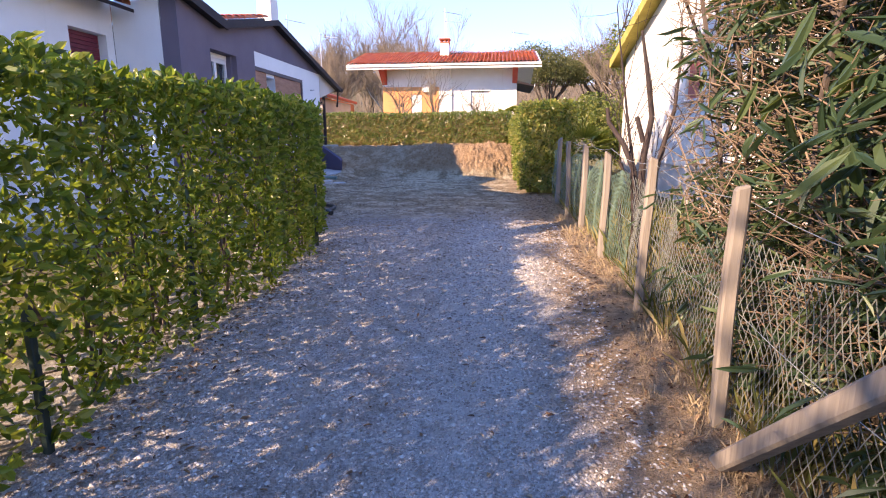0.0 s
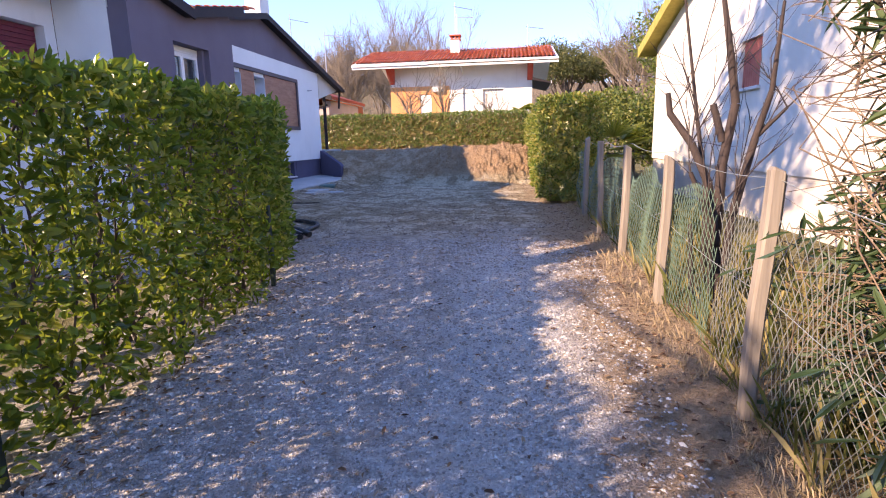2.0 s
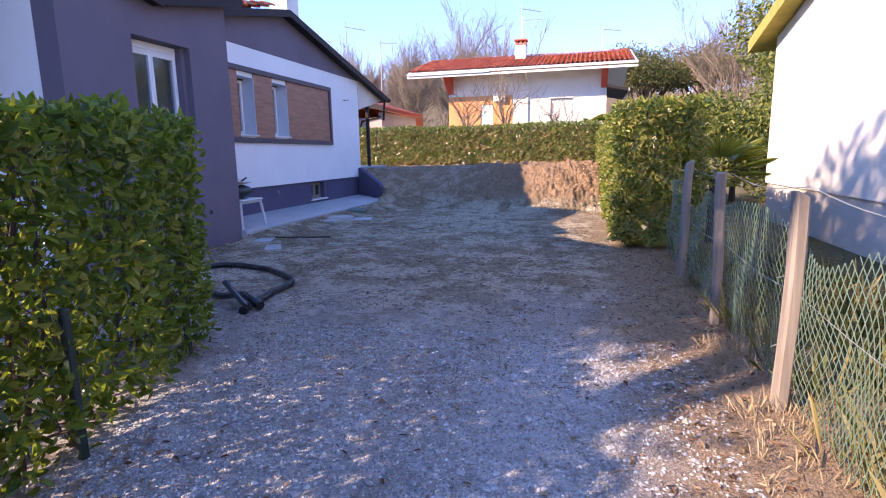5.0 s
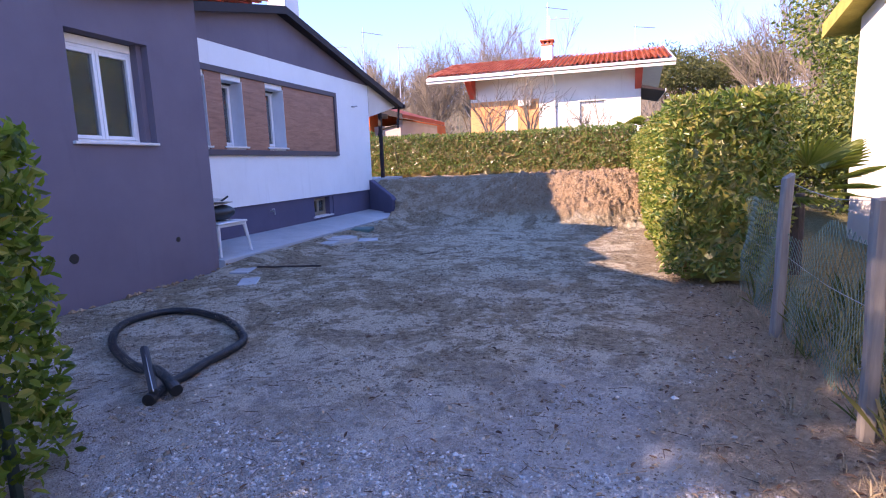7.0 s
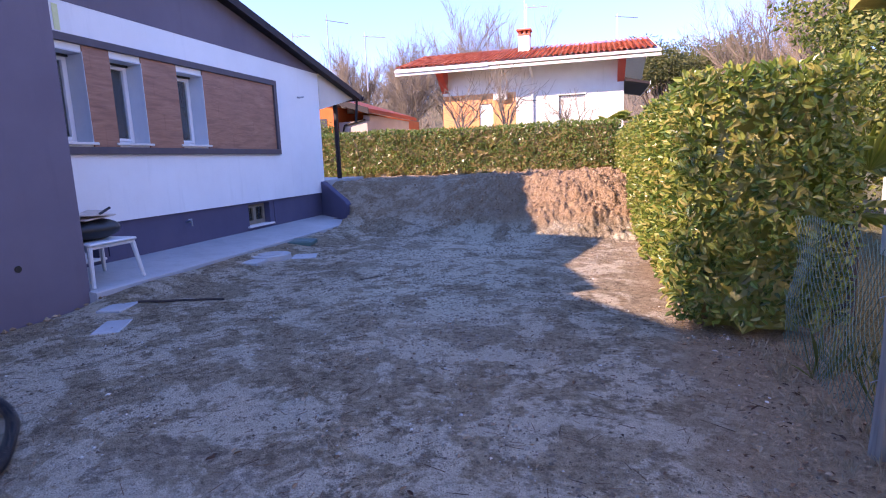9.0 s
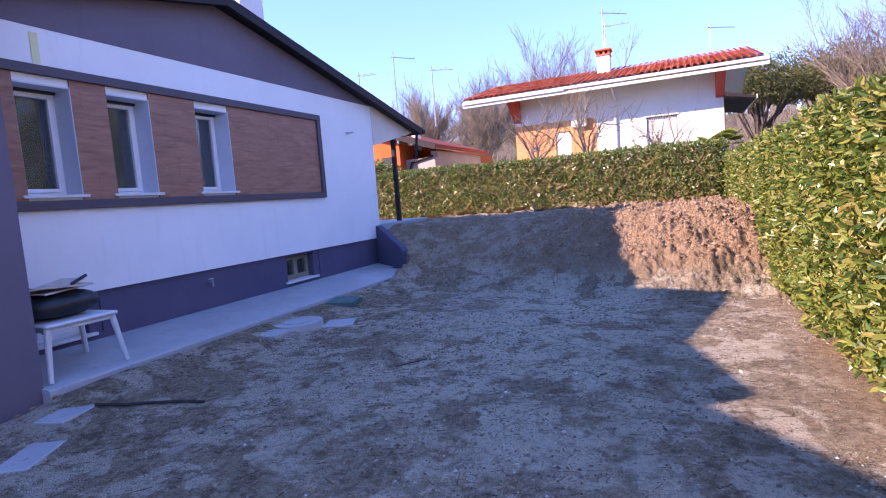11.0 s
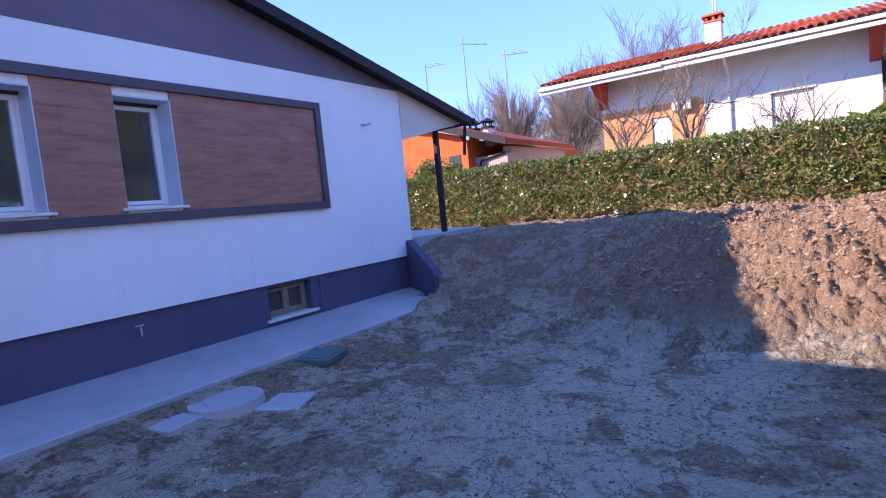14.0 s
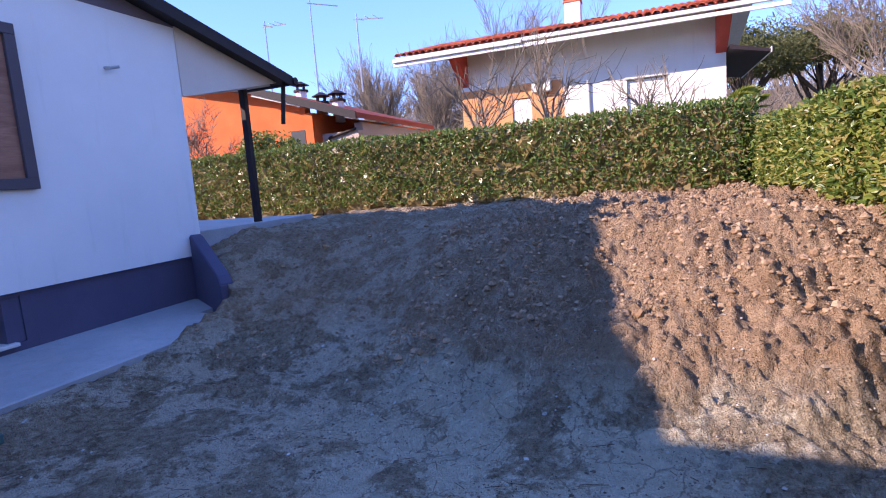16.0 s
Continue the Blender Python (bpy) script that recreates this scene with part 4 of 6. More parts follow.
    for i in range(m):
        cur = p[i]
        rad = rng.uniform(0.01, 0.022)
        for s in range(5):
            nxt = cur + np.array([rng.normal(0, 0.07), rng.normal(0, 0.08), (top - 0.15 - p[i][2]) / 5])
            nxt[0] = np.clip(nxt[0], x0 + 0.08, x1 - 0.08)
            segs_p.append(cur), segs_q.append(nxt), r0.append(rad), r1.append(rad * 0.82)
            for _ in range(4):
                b = cur + (nxt - cur) * rng.uniform(0, 1)
                e = b + spread(1)[0] * np.array([0.28, 0.28, 0.2]) + np.array([0, 0, 0.08])
                e[0] = np.clip(e[0], x0 + 0.02, x1 - 0.02)
                segs_p.append(b), segs_q.append(e), r0.append(rad * 0.4), r1.append(rad * 0.2)
            rad *= 0.82
            cur = nxt
    segs_p, segs_q = np.array(segs_p), np.array(segs_q)
    for s_ in (segs_p, segs_q):
        s_[:, 0] -= bend * np.maximum(0, s_[:, 1] - 6.3)
    V, F = sticks(segs_p, segs_q, np.array(r0), np.array(r1), 4)
    npart("stem_growth", V, F, M["bark"], h, "brown inner stems", "stuff")
    return h


hedge("hedge", "clipped laurel hedge with glossy green leaves, thin at its foot", -2.85, -2.04, -3.5, 7.95, 1.835, 45000, 0.078, M["laurel"], 0.2, 110, back=0.65, bend=0.34, foot=0.03, heavy=0.95)
hedge("hedge", "tall clipped laurel hedge with sunlit yellow-green side", 0.63, 1.72, 12.46, 25.9, 2.22, 72000, 0.077, M["laurel_side"], 0.0, 50, core=0.14)
hedge("hedge", "long clipped hedge with small dark leaves behind the mound", -17.0, 0.6, 24.9, 25.9, 2.62, 46000, 0.082, M["laurel_far"], 0.0, 60, core=0.13)

# green metal posts in the first hedge
for y in (2.25, 3.6, 4.92, 6.40, 7.65):
    g = float(ground_z(-2.0, y))
    sx_ = -2.08 - 0.34 * max(0, y - 6.3)
    bm = box(sx_ - 0.02, sx_ + 0.02, y - 0.02, y + 0.02, g - 0.05, g + 0.75, 0.006)
    t = thing("metal_stake", (sx_, y, g), "slim dark green metal stake at the hedge's foot", "stake", "stakes along the hedge")
    part("stake", bm, M["green_metal"], t)

# ---------------------------------------------------------------- fence on the right
FX = 1.24
posts = [(1.15, 1.2, 0.0), (2.79, 1.20, 0.5), (4.43, 1.28, 1.6), (6.08, 1.29, 0.8), (7.6, 1.36, 1.0), (9.12, 1.42, -1.0), (10.76, 1.46, 1.0)]
fence = thing("wire_fence", (FX, 6.0, 0.1), "old wire fence with a sagging net on weathered wooden posts", "fence")
for i, (y, zt, lean) in enumerate(posts):
    g = float(ground_z(FX, y))
    w = (0.038, 0.036, 0.035, 0.036, 0.036, 0.034, 0.036)[i]
    bm = bmesh.new()
    box(-w, w, -w, w, 0, zt - g + 0.1, 0.012, bm)
    bmesh.ops.subdivide_edges(bm, edges=[e for e in bm.edges if abs(e.verts[0].co.z - e.verts[1].co.z) > 0.5], cuts=5)
    for v in bm.verts:
        v.co.x += 0.006 * math.sin(v.co.z * 5 + i) + random.uniform(-0.002, 0.002)
        v.co.y += 0.006 * math.cos(v.co.z * 4 + i * 2)
        if v.co.z > 1:
            v.co.z += 0.02 * math.sin(v.co.x * 40 + i)
    bm.transform(Matrix.Translation((FX, y, g - 0.1)) @ pose(0, 0, 0, 0, lean, random.uniform(-12, 12)))
    post = part("fence_post", bm, M["post"], fence, "weathered grey-brown wooden post")
    for f in (0.3, 0.62, 0.93):
        z = g + (zt - g) * f
        part("wire_tie", bar((FX - w - 0.03, y - w * 0.2, z), (FX + w * 0.6, y + w + 0.012, z + 0.01), 0.003, sides=5), M["steel"], post, "twisted wire tie")
bm = bmesh.new()
box(-0.042, 0.042, -0.042, 0.042, 0, 1.75, 0.012, bm)
d = Vector((0.06, -1.25, 1.16))
bm.transform(Matrix.Translation((FX - 0.10, 2.52, -0.12)) @ d.to_track_quat("Z", "X").to_matrix().to_4x4())
part("brace", bm, M["post"], fence, "leaning wooden brace")


def net(y0, y1, hgt, cell, mat, off, sag, torn=0.0):
    """Zigzag wires twisted into a diamond net."""
    ny_ = int((y1 - y0) / cell)
    nz = int(hgt / cell)
    P = []
    Q = []
    Yc = y0 + (np.arange(ny_ + 1)) * cell
    for i in range(ny_):
        for j in range(nz):
            a = (i + (j % 2) * 0.5, j)
            for di in (-0.5, 0.5):
                P.append((a[0], a[1])), Q.append((a[0] + di, a[1] + 1))
    P, Q = np.array(P), np.array(Q)

    def place(A):
        y = y0 + A[:, 0] * cell
        s = np.sin((y - y0) / 1.55 * math.pi) ** 2
        z = 0.03 + A[:, 1] * cell * 0.9 * (1 - sag * s * (0.5 + 0.5 * np.sin(y * 1.9 + 1)))
        x = FX + off + 0.05 * rumple(y, z * 2, 1.5) + 0.02 * np.sin(y * 7 + z * 5)
        return np.stack([x, y, ground_z(np.full(len(y), FX), y) + z], 1)
    keep = rng.uniform(0, 1, len(P)) > torn
    V, F = sticks(place(P[keep]), place(Q[keep]), 0.0022, 0.0022, 3)
    npart("wire_net", V, F, mat, fence, "sagging diamond wire net", "stuff")


net(1.2, 5.2, 1.10, 0.06, M["steel"], 0.07, 0.22, 0.02)
net(5.2, 12.3, 1.12, 0.055, M["green_wire"], 0.06, 0.25, 0.01)
for z, sg in ((1.18, 0.05), (0.62, 0.03)):
    for (ya, za, _), (yb, zb, _) in zip(posts, posts[1:]):
        ys = np.linspace(ya, yb, 9)
        zz = ground_z(np.full(9, FX), ys) + z + np.linspace(za, zb, 9) * 0.08 - 0.1 - sg * np.sin(np.linspace(0, math.pi, 9))
        p = np.stack([np.full(9, FX + 0.05), ys, zz], 1)
        V, F = sticks(p[:-1], p[1:], 0.0022, 0.0022, 4)
        npart("wire", V, F, M["steel"], fence)

# ---------------------------------------------------------------- thicket behind the fence
th = thing("cane_thicket", (2.2, 2.6, 0.0), "tangled thicket of dry leaning canes and dusty oleander leaves", "shrub")
n = 7000
b = np.stack([rng.uniform(1.45, 3.4, n), rng.uniform(-0.6, 4.5, n), rng.uniform(0.2, 3.1, n)], 1)
edge = np.clip((6.0 - b[:, 1]) / 0.8, 0.3, 1)
b[:, 2] = 0.15 + (b[:, 2] - 0.15) * edge
d = np.stack([rng.normal(-0.25, 0.5, n), rng.normal(0.35, 0.75, n), rng.normal(0.12, 0.35, n)], 1)
q = b + unit(d) * rng.uniform(0.35, 1.1, n)[:, None]
q[:, 1] = np.minimum(q[:, 1], 4.6 + 0.5 * (q[:, 0] - 1.4) + rng.normal(0, 0.12, n))
q[:, 0] = np.maximum(q[:, 0], 1.28 + 0.1 * rng.uniform(0, 1, n))
q[:, 2] = np.maximum(q[:, 2], 0.1)
mid = (b + q) / 2 + rng.normal(0, 0.03, (n, 3))
r = rng.uniform(0.002, 0.006, n)
V, F = sticks(np.concatenate([b, mid]), np.concatenate([mid, q]), np.concatenate([r, r * 0.85]), np.concatenate([r * 0.85, r * 0.5]), 4)
npart("cane_tangle", V, F, M["cane"], th, "straw-brown broken canes", "stuff")
n = 70
p0 = np.stack([rng.uniform(1.7, 3.3, n), rng.uniform(-0.5, 4.3, n), np.full(n, -0.1)], 1)
p1 = p0 + np.stack([rng.normal(-0.15, 0.2, n), rng.normal(0, 0.25, n), rng.uniform(1.2, 1.7, n)], 1)
p2 = p1 + np.stack([rng.normal(-0.25, 0.25, n), rng.normal(0, 0.35, n), rng.uniform(0.9, 1.5, n)], 1)
V, F = sticks(np.concatenate([p0, p1]), np.concatenate([p1, p2]), 0.017, 0.011, 5)
npart("stem_growth", V, F, M["bark"], th, "grey-brown upright stems", "stuff")


def leaf_sprays(cnt, centre_fn, mat, L0, parent, per=16, wide=0.16, droop=0.5, name="leaves"):
    c = centre_fn(cnt)
    P = np.repeat(c, per, 0) + rng.normal(0, 0.07, (cnt * per, 3))
    a = spread(cnt * per)
    a[:, 2] = a[:, 2] * 0.6 - droop
    L = L0 * rng.uniform(0.6, 1.2, cnt * per)
    V_, F_ = leaves(P, a, spread(cnt * per) + np.array([0, 0, 0.6]), L, L * wide, 0.15)
    npart(name, V_, F_, mat, parent, "", "stuff")


leaf_sprays(1500, lambda m: np.stack([rng.uniform(1.35, 3.2, m), rng.uniform(-0.6, 4.5, m), 3.4 - rng.exponential(0.55, m)], 1), M["oleander"], 0.19, th, name="upper_leaves")
leaf_sprays(2100, lambda m: np.stack([rng.uniform(1.75, 3.4, m), rng.uniform(-0.6, 4.7, m), rng.uniform(0.3, 3.4, m)], 1), M["oleander"], 0.17, th, name="inner_leaves")
leaf_sprays(260, lambda m: np.stack([rng.uniform(1.32, 2.2, m), rng.uniform(0.0, 4.8, m), rng.uniform(0.15, 1.2, m)], 1), M["oleander"], 0.17, th, 12, name="lower_leaves")
leaf_sprays(60, lambda m: np.stack([rng.uniform(1.2, 1.6, m), rng.uniform(0.6, 2.6, m), rng.uniform(1.2, 2.6, m)], 1), M["oleander"], 0.24, th, 9, 0.17, 0.7, name="hanging_leaves")


# ---------------------------------------------------------------- trees
def grow(p, d, length, rad, depth, out, spreading=0.55, kids=3, up=0.15, wob=0.18):
    """A limb in short bent lengths, then its branches."""
    steps = 3
    cur, dr = np.array(p, float), np.array(d, float)
    for s in range(steps):
        dr = unit(dr + rng.normal(0, wob, 3) + np.array([0, 0, up * 0.3]))
        nxt = cur + dr * length / steps
        out.append((cur, nxt, rad * (1 - 0.18 * s), rad * (1 - 0.18 * (s + 1)), depth))
        if depth > 0:
            for _ in range(kids if s else max(1, kids - 2)):
                if rng.uniform() < 0.75:
                    nd = unit(dr + rng.normal(0, spreading, 3) + np.array([0, 0, up]))
                    grow(cur + (nxt - cur) * rng.uniform(0.2, 1), nd, length * rng.uniform(0.5, 0.72), rad * 0.5, depth - 1, out, spreading, kids, up, wob)
        cur = nxt
    return out


def split(segs, limit):
    P, Q, A, B = [np.array([s[i] for s in segs]) for i in range(4)]
    big = A > limit
    return (P[big], Q[big], A[big], B[big]), (P[~big], Q[~big], A[~big], B[~big])


# unseen evergreen added beyond the hedge; its leaf clumps are placed to dapple the verge
t = thing("garden_tree", (-4.9, -1.4, 0.0), "unseen evergreen with a loose clumpy crown, added to dapple the verge", "tree")
segs = grow((-4.9, -1.4, -0.1), (0, 0, 1), 3.0, 0.09, 0, [], wob=0.05)
clumps = np.array([(-4.5, -3.1, 4.0), (-4.5, -0.4, 4.1), (-5.3, -1.5, 4.7), (-4.95, 1.6, 4.05), (-4.95, 2.7, 4.1)])
for cl in clumps:
    grow(segs[-1][1], unit(cl - segs[-1][1]), float(np.linalg.norm(cl - segs[-1][1])), 0.03, 0, segs, wob=0.08)
P_, Q_, A_, B_ = [np.array([s[i] for s in segs]) for i in range(4)]
V, F = sticks(P_, Q_, A_, B_, 6)
npart("trunk", V, F, M["bark"], t, "", "", True)
m = 300
c = np.repeat(clumps, m, 0) + rng.normal(0, 1, (m * len(clumps), 3)) * np.array([0.28, 0.17, 0.16])
L = rng.uniform(0.06, 0.11, len(c))
V, F = leaves(c, spread(len(c)), spread(len(c)), L, L * 0.45)
npart("crown", V, F, M["bush"], t, "", "stuff")


def bare_tree(at, height, rad, mat, label, depth=3, kids=3, spreading=0.5, name="tree", group="", up=0.2, slim=0.004):
    t = thing(name, at, label, "tree", group)
    segs = grow(at, (0, 0, 1), height * 0.42, rad, 0, [], wob=0.06)
    tip = segs[-1][1]
    for i in range(5):
        dd = unit(np.array([rng.normal(0, 0.45), rng.normal(0, 0.45), 1.0]))
        st = segs[min(2, 1 + i % 2)][1] if i else tip
        grow(st, dd, height * rng.uniform(0.34, 0.5), rad * 0.55, depth, segs, spreading, kids, up)
    big, small = split(segs, rad * 0.3)
    V_, F_ = sticks(*big, 6)
    npart("trunk", V_, F_, mat, t, "", "", True)
    V_, F_ = sticks(small[0], small[1], np.maximum(small[2], slim), np.maximum(small[3], slim * 0.6), 3)
    npart("twig_growth", V_, F_, M["twig"] if mat is not M["dark_bark"] else mat, t, "fine bare winter twigs", "stuff")
    return t


def leafy(name, at, height, crown, mat, label, n, size, trunk=0.16, lobes=14, wide=0.55, cat="tree", squash=0.8, trunk_m=None, low=0.35):
    """Trunk, limbs and a crown of many small leaves gathered in uneven lobes."""
    t = thing(name, at, label, cat)
    at = np.array(at, float)
    segs = grow(at - [0, 0, 0.1], (0, 0, 1), height * 0.5, trunk, 0, [], wob=0.05)
    cs = []
    for i in range(lobes):
        a = spread(1)[0]
        c = at + np.array([a[0] * crown * 0.62, a[1] * crown * 0.62, height * (low + (1 - low) * rng.uniform(0.15, 0.85))])
        cs.append((c, crown * rng.uniform(0.32, 0.55)))
        st = segs[rng.integers(1, 3)][1]
        m_ = (st + c) / 2 + rng.normal(0, 0.1 * crown, 3)
        segs.append((st, m_, trunk * 0.45, trunk * 0.3, 0)), segs.append((m_, c, trunk * 0.3, trunk * 0.1, 0))
    V_, F_ = sticks(*[np.array([s[i] for s in segs]) for i in range(4)], 6)
    npart("trunk", V_, F_, trunk_m or M["bark"], t, "", "", True)
    per = n // lobes
    P, N = [], []
    for c, r_ in cs:
        a = spread(per)
        P.append(c + a * (r_ * (0.55 + 0.55 * rng.uniform(0, 1, per) ** 0.6))[:, None] * np.array([1, 1, squash]))
        N.append(a)
    P, N = np.concatenate(P), np.concatenate(N)
    L = size * rng.uniform(0.6, 1.25, len(P))
    V_, F_ = leaves(P, N * 0.4 + spread(len(P)), N + spread(len(P)) * 0.6, L, L * wide)
    npart("crown", V_, F_, mat, t, "", "stuff")
    return t


# dark leafless shrub at the fence
sh = thing("bare_shrub", (1.62, 5.93, 0.15), "dark leafless shrub with lopped thick branches behind the fence", "shrub")
segs = []
for p, q_, ra, rb in [((1.62, 5.93, 0.05), (1.58, 5.96, 0.62), 0.062, 0.05), ((1.58, 5.96, 0.62), (1.52, 6.01, 1.10), 0.036, 0.032), ((1.52, 6.01, 1.10), (1.40, 6.06, 1.39), 0.032, 0.028),
                      ((1.40, 6.06, 1.39), (1.25, 6.11, 1.61), 0.028, 0.025), ((1.25, 6.11, 1.60), (1.23, 6.12, 1.76), 0.024, 0.02), ((1.58, 5.96, 0.62), (1.59, 5.96, 1.24), 0.042, 0.036),
                      ((1.59, 5.96, 1.24), (1.65, 5.96, 1.66), 0.035, 0.03), ((1.65, 5.96, 1.66), (1.60, 5.97, 1.98), 0.03, 0.026), ((1.60, 5.97, 1.98), (1.50, 5.97, 2.5), 0.025, 0.014), ((1.58, 5.96, 1.40), (1.50, 5.96, 1.66), 0.028, 0.024),
                      ((1.64, 5.92, 0.5), (1.68, 5.91, 0.93), 0.034, 0.03), ((1.68, 5.91, 0.93), (1.78, 5.91, 1.42), 0.03, 0.026), ((1.78, 5.91, 1.42), (1.84, 5.86, 1.73), 0.024, 0.02), ((1.84, 5.86, 1.73), (1.86, 5.84, 2.3), 0.018, 0.01), ((1.78, 5.91, 1.42), (1.95, 5.86, 1.62), 0.018, 0.01),
                      ((1.58, 6.15, 0.3), (1.57, 6.21, 1.05), 0.02, 0.018), ((1.57, 6.21, 1.05), (1.48, 6.21, 1.55), 0.018, 0.016), ((1.48, 6.21, 1.55), (1.33, 6.22, 2.5), 0.015, 0.008), ((1.52, 5.85, 0.5), (1.47, 5.81, 0.88), 0.026, 0.022), ((1.47, 5.81, 0.88), (1.33, 5.81, 1.19), 0.02, 0.016), ((1.38, 5.71, 0.05), (1.32, 5.71, 0.84), 0.022, 0.018)]:
    segs.append((np.array(p), np.array(q_), ra, rb, 1))
for i in range(22):
    s0 = segs[rng.integers(2, 20)]
    grow(s0[1], unit(np.array([rng.normal(0, 0.35), rng.normal(0, 0.45), 0.9])), rng.uniform(0.4, 0.9), 0.006, 1, segs, 0.5, 2)
big, small = split(segs, 0.012)
V, F = sticks(*big, 7)
npart("branch_frame", V, F, M["dark_bark"], sh, "", "", True)
V, F = sticks(*small, 4)
npart("twig_growth", V, F, M["dark_bark"], sh, "thin dark twigs", "stuff")

# ---------------------------------------------------------------- shed on the right
shed = thing("neighbour_house", (6.0, 12.0, 0.2), "pale plastered outbuilding with a mossy yellow roof edge and red shutter", "house")
SX, SY0, SY1 = 3.62, 5.0, 16.45


def shed_z(y):
    return 3.62 + 0.25 * (min(y, 22 - y) * 0 + (16.9 - y)) if y > 10.0 else 3.62 + 0.25 * 6.9 - 0.25 * (10.0 - y)


swin = (10.45, 11.2, 2.15, 2.86)
part("wall", pierced("x", SX, 0.3, SY0, SY1, 0.92, 3.55, [swin]), M["shed_white"], shed, "sunlit cream plaster wall")
part("gable", prism([(SY0, 3.55), (SY1, 3.55), (SY1, shed_z(SY1) - 0.1), (10.0, shed_z(10.0) - 0.1), (SY0, shed_z(SY0) - 0.1)], "x", SX, SX + 0.3), M["shed_white"], shed, "sunlit cream plaster gable")
part("plinth", box(SX + 0.03, SX + 0.33, SY0, SY1 - 0.02, -0.1, 0.918, 0.004), M["cream"], shed, "dusty grey plinth")
part("end_wall", box(SX + 0.305, 10.0, SY1 - 0.3, SY1, -0.1, 3.7, 0), M["shed_white"], shed, "cream plaster end wall")
part("end_wall", box(SX + 0.305, 10.0, SY0, SY0 + 0.3, -0.1, 3.7, 0), M["shed_white"], shed, "cream plaster end wall")
part("roof", prism(sloped(10.0, shed_z(10.0) - 0.09, 17.0, shed_z(17.0) - 0.09, 0.14), "x", SX - 0.30, 10.4), M["yellow_board"], shed, "mossy yellow roof slab")
part("roof", prism(sloped(4.3, shed_z(4.3) - 0.09, 10.0, shed_z(10.0) - 0.09, 0.14), "x", SX - 0.30, 10.4), M["yellow_board"], shed, "mossy yellow roof slab")
part("bargeboard", prism(sloped(10.0, shed_z(10.0) - 0.13, 17.04, shed_z(17.04) - 0.13, 0.24), "x", SX - 0.34, SX - 0.302), M["yellow_board"], shed, "yellow painted bargeboard")
part("eave_board", box(SX - 0.34, 10.4, 17.0, 17.04, shed_z(17.0) - 0.12, shed_z(17.0) + 0.1), M["yellow_board"], shed)
sb = part("shutter", box(SX + 0.087, SX + 0.11, swin[0] + 0.01, swin[1] - 0.01, swin[2] + 0.01, swin[3] - 0.01), M["shed_shutter"], shed, "closed faded red board shutter")
for i in range(9):
    y = swin[0] + 0.01 + i * 0.081
    part("board", box(SX + 0.05, SX + 0.085, y, y + 0.076, swin[2] + 0.01, swin[3] - 0.01, 0.005), M["shed_shutter"], sb)
part("sill", box(SX - 0.05, SX + 0.08, swin[0] - 0.05, swin[1] + 0.05, swin[2] - 0.05, swin[2] - 0.001), M["sill"], shed)

# ---------------------------------------------------------------- house beyond the rear hedge
fh = thing("neighbour_house", (-3.0, 35.0, 0.3), "white and orange house with red tiled roof and white eaves", "house")
FYW, EAVE = 32.0, 30.75
FL, FR, FM = -6.62, 1.06, -3.36


def fz(y):
    return 5.42 + 0.27 * (y - EAVE)


frame_holes = [(-1.54, -0.48, 3.0, 4.15)]
part("wall", pierced("y", FYW, 0.3, FM, FR, 0.2, 5.70, frame_holes), M["far_white"], fh, "white plaster wall")
part("wall", pierced("y", FYW, 0.3, FL, FM, 4.42, 5.70, []), M["far_white"], fh, "white plaster wall above")
part("wall", pierced("y", FYW, 0.3, FL, FM, 0.2, 4.42, [(-4.98, -4.36, 2.4, 4.0)]), M["orange"], fh, "orange plaster wall")
part("side_wall", prism([(FYW + 0.302, 0.2), (40.0, 0.2), (40.0, 5.2), (35.3, fz(35.3) - 0.02), (FYW + 0.302, fz(FYW + 0.302) - 0.02)], "x", FL, FL + 0.3), M["far_white"], fh, "white side wall")
part("side_wall", prism([(FYW + 0.302, 0.2), (40.0, 0.2), (40.0, 5.2), (35.3, fz(35.3) - 0.02), (FYW + 0.302, fz(FYW + 0.302) - 0.02)], "x", FR - 0.3, FR), M["far_white"], fh, "white side wall")
part("back_wall", box(FL + 0.302, FR - 0.302, 39.7, 40.0, 0.2, 5.2, 0), M["far_white"], fh, "white back wall")
for xa, xb in ((FL - 0.02, FL + 0.26), (FR - 0.26, FR + 0.02)):
    part("bracket_wall", prism([(FYW - 0.002, 4.55), (FYW - 0.002, fz(FYW) - 0.02), (EAVE + 0.2, fz(EAVE) - 0.02), (EAVE + 0.2, fz(EAVE) - 0.12)], "x", xa, xb), M["red_paint"], fh, "red painted eave bracket")
RFL, RFR, RIDGE = -8.35, 2.3, 35.3
part("roof", prism(sloped(EAVE, fz(EAVE), RIDGE, fz(RIDGE), 0.10), "x", RFL, RFR), M["gutter"], fh, "roof slab with a pale underside")
part("roof", prism(sloped(RIDGE, fz(RIDGE), 41.0, fz(RIDGE) - 0.27 * 5.7, 0.10), "x", RFL, RFR), M["gutter"], fh, "roof slab with a pale underside")
bm = box(RFL - 0.02, -4.3, EAVE - 0.13, EAVE - 0.002, 5.36, 5.47, 0.012)
part("gutter", bm, M["gutter"], fh, "white painted gutter")
part("gutter", box(-4.29, RFR + 0.02, EAVE - 0.10, EAVE - 0.002, 5.40, 5.51, 0.012), M["gutter"], fh, "white painted gutter")
part("fascia", box(RFL - 0.02, RFR + 0.02, EAVE - 0.05, EAVE + 0.02, 5.25, 5.352, 0.005), M["gutter"], fh, "white fascia board")
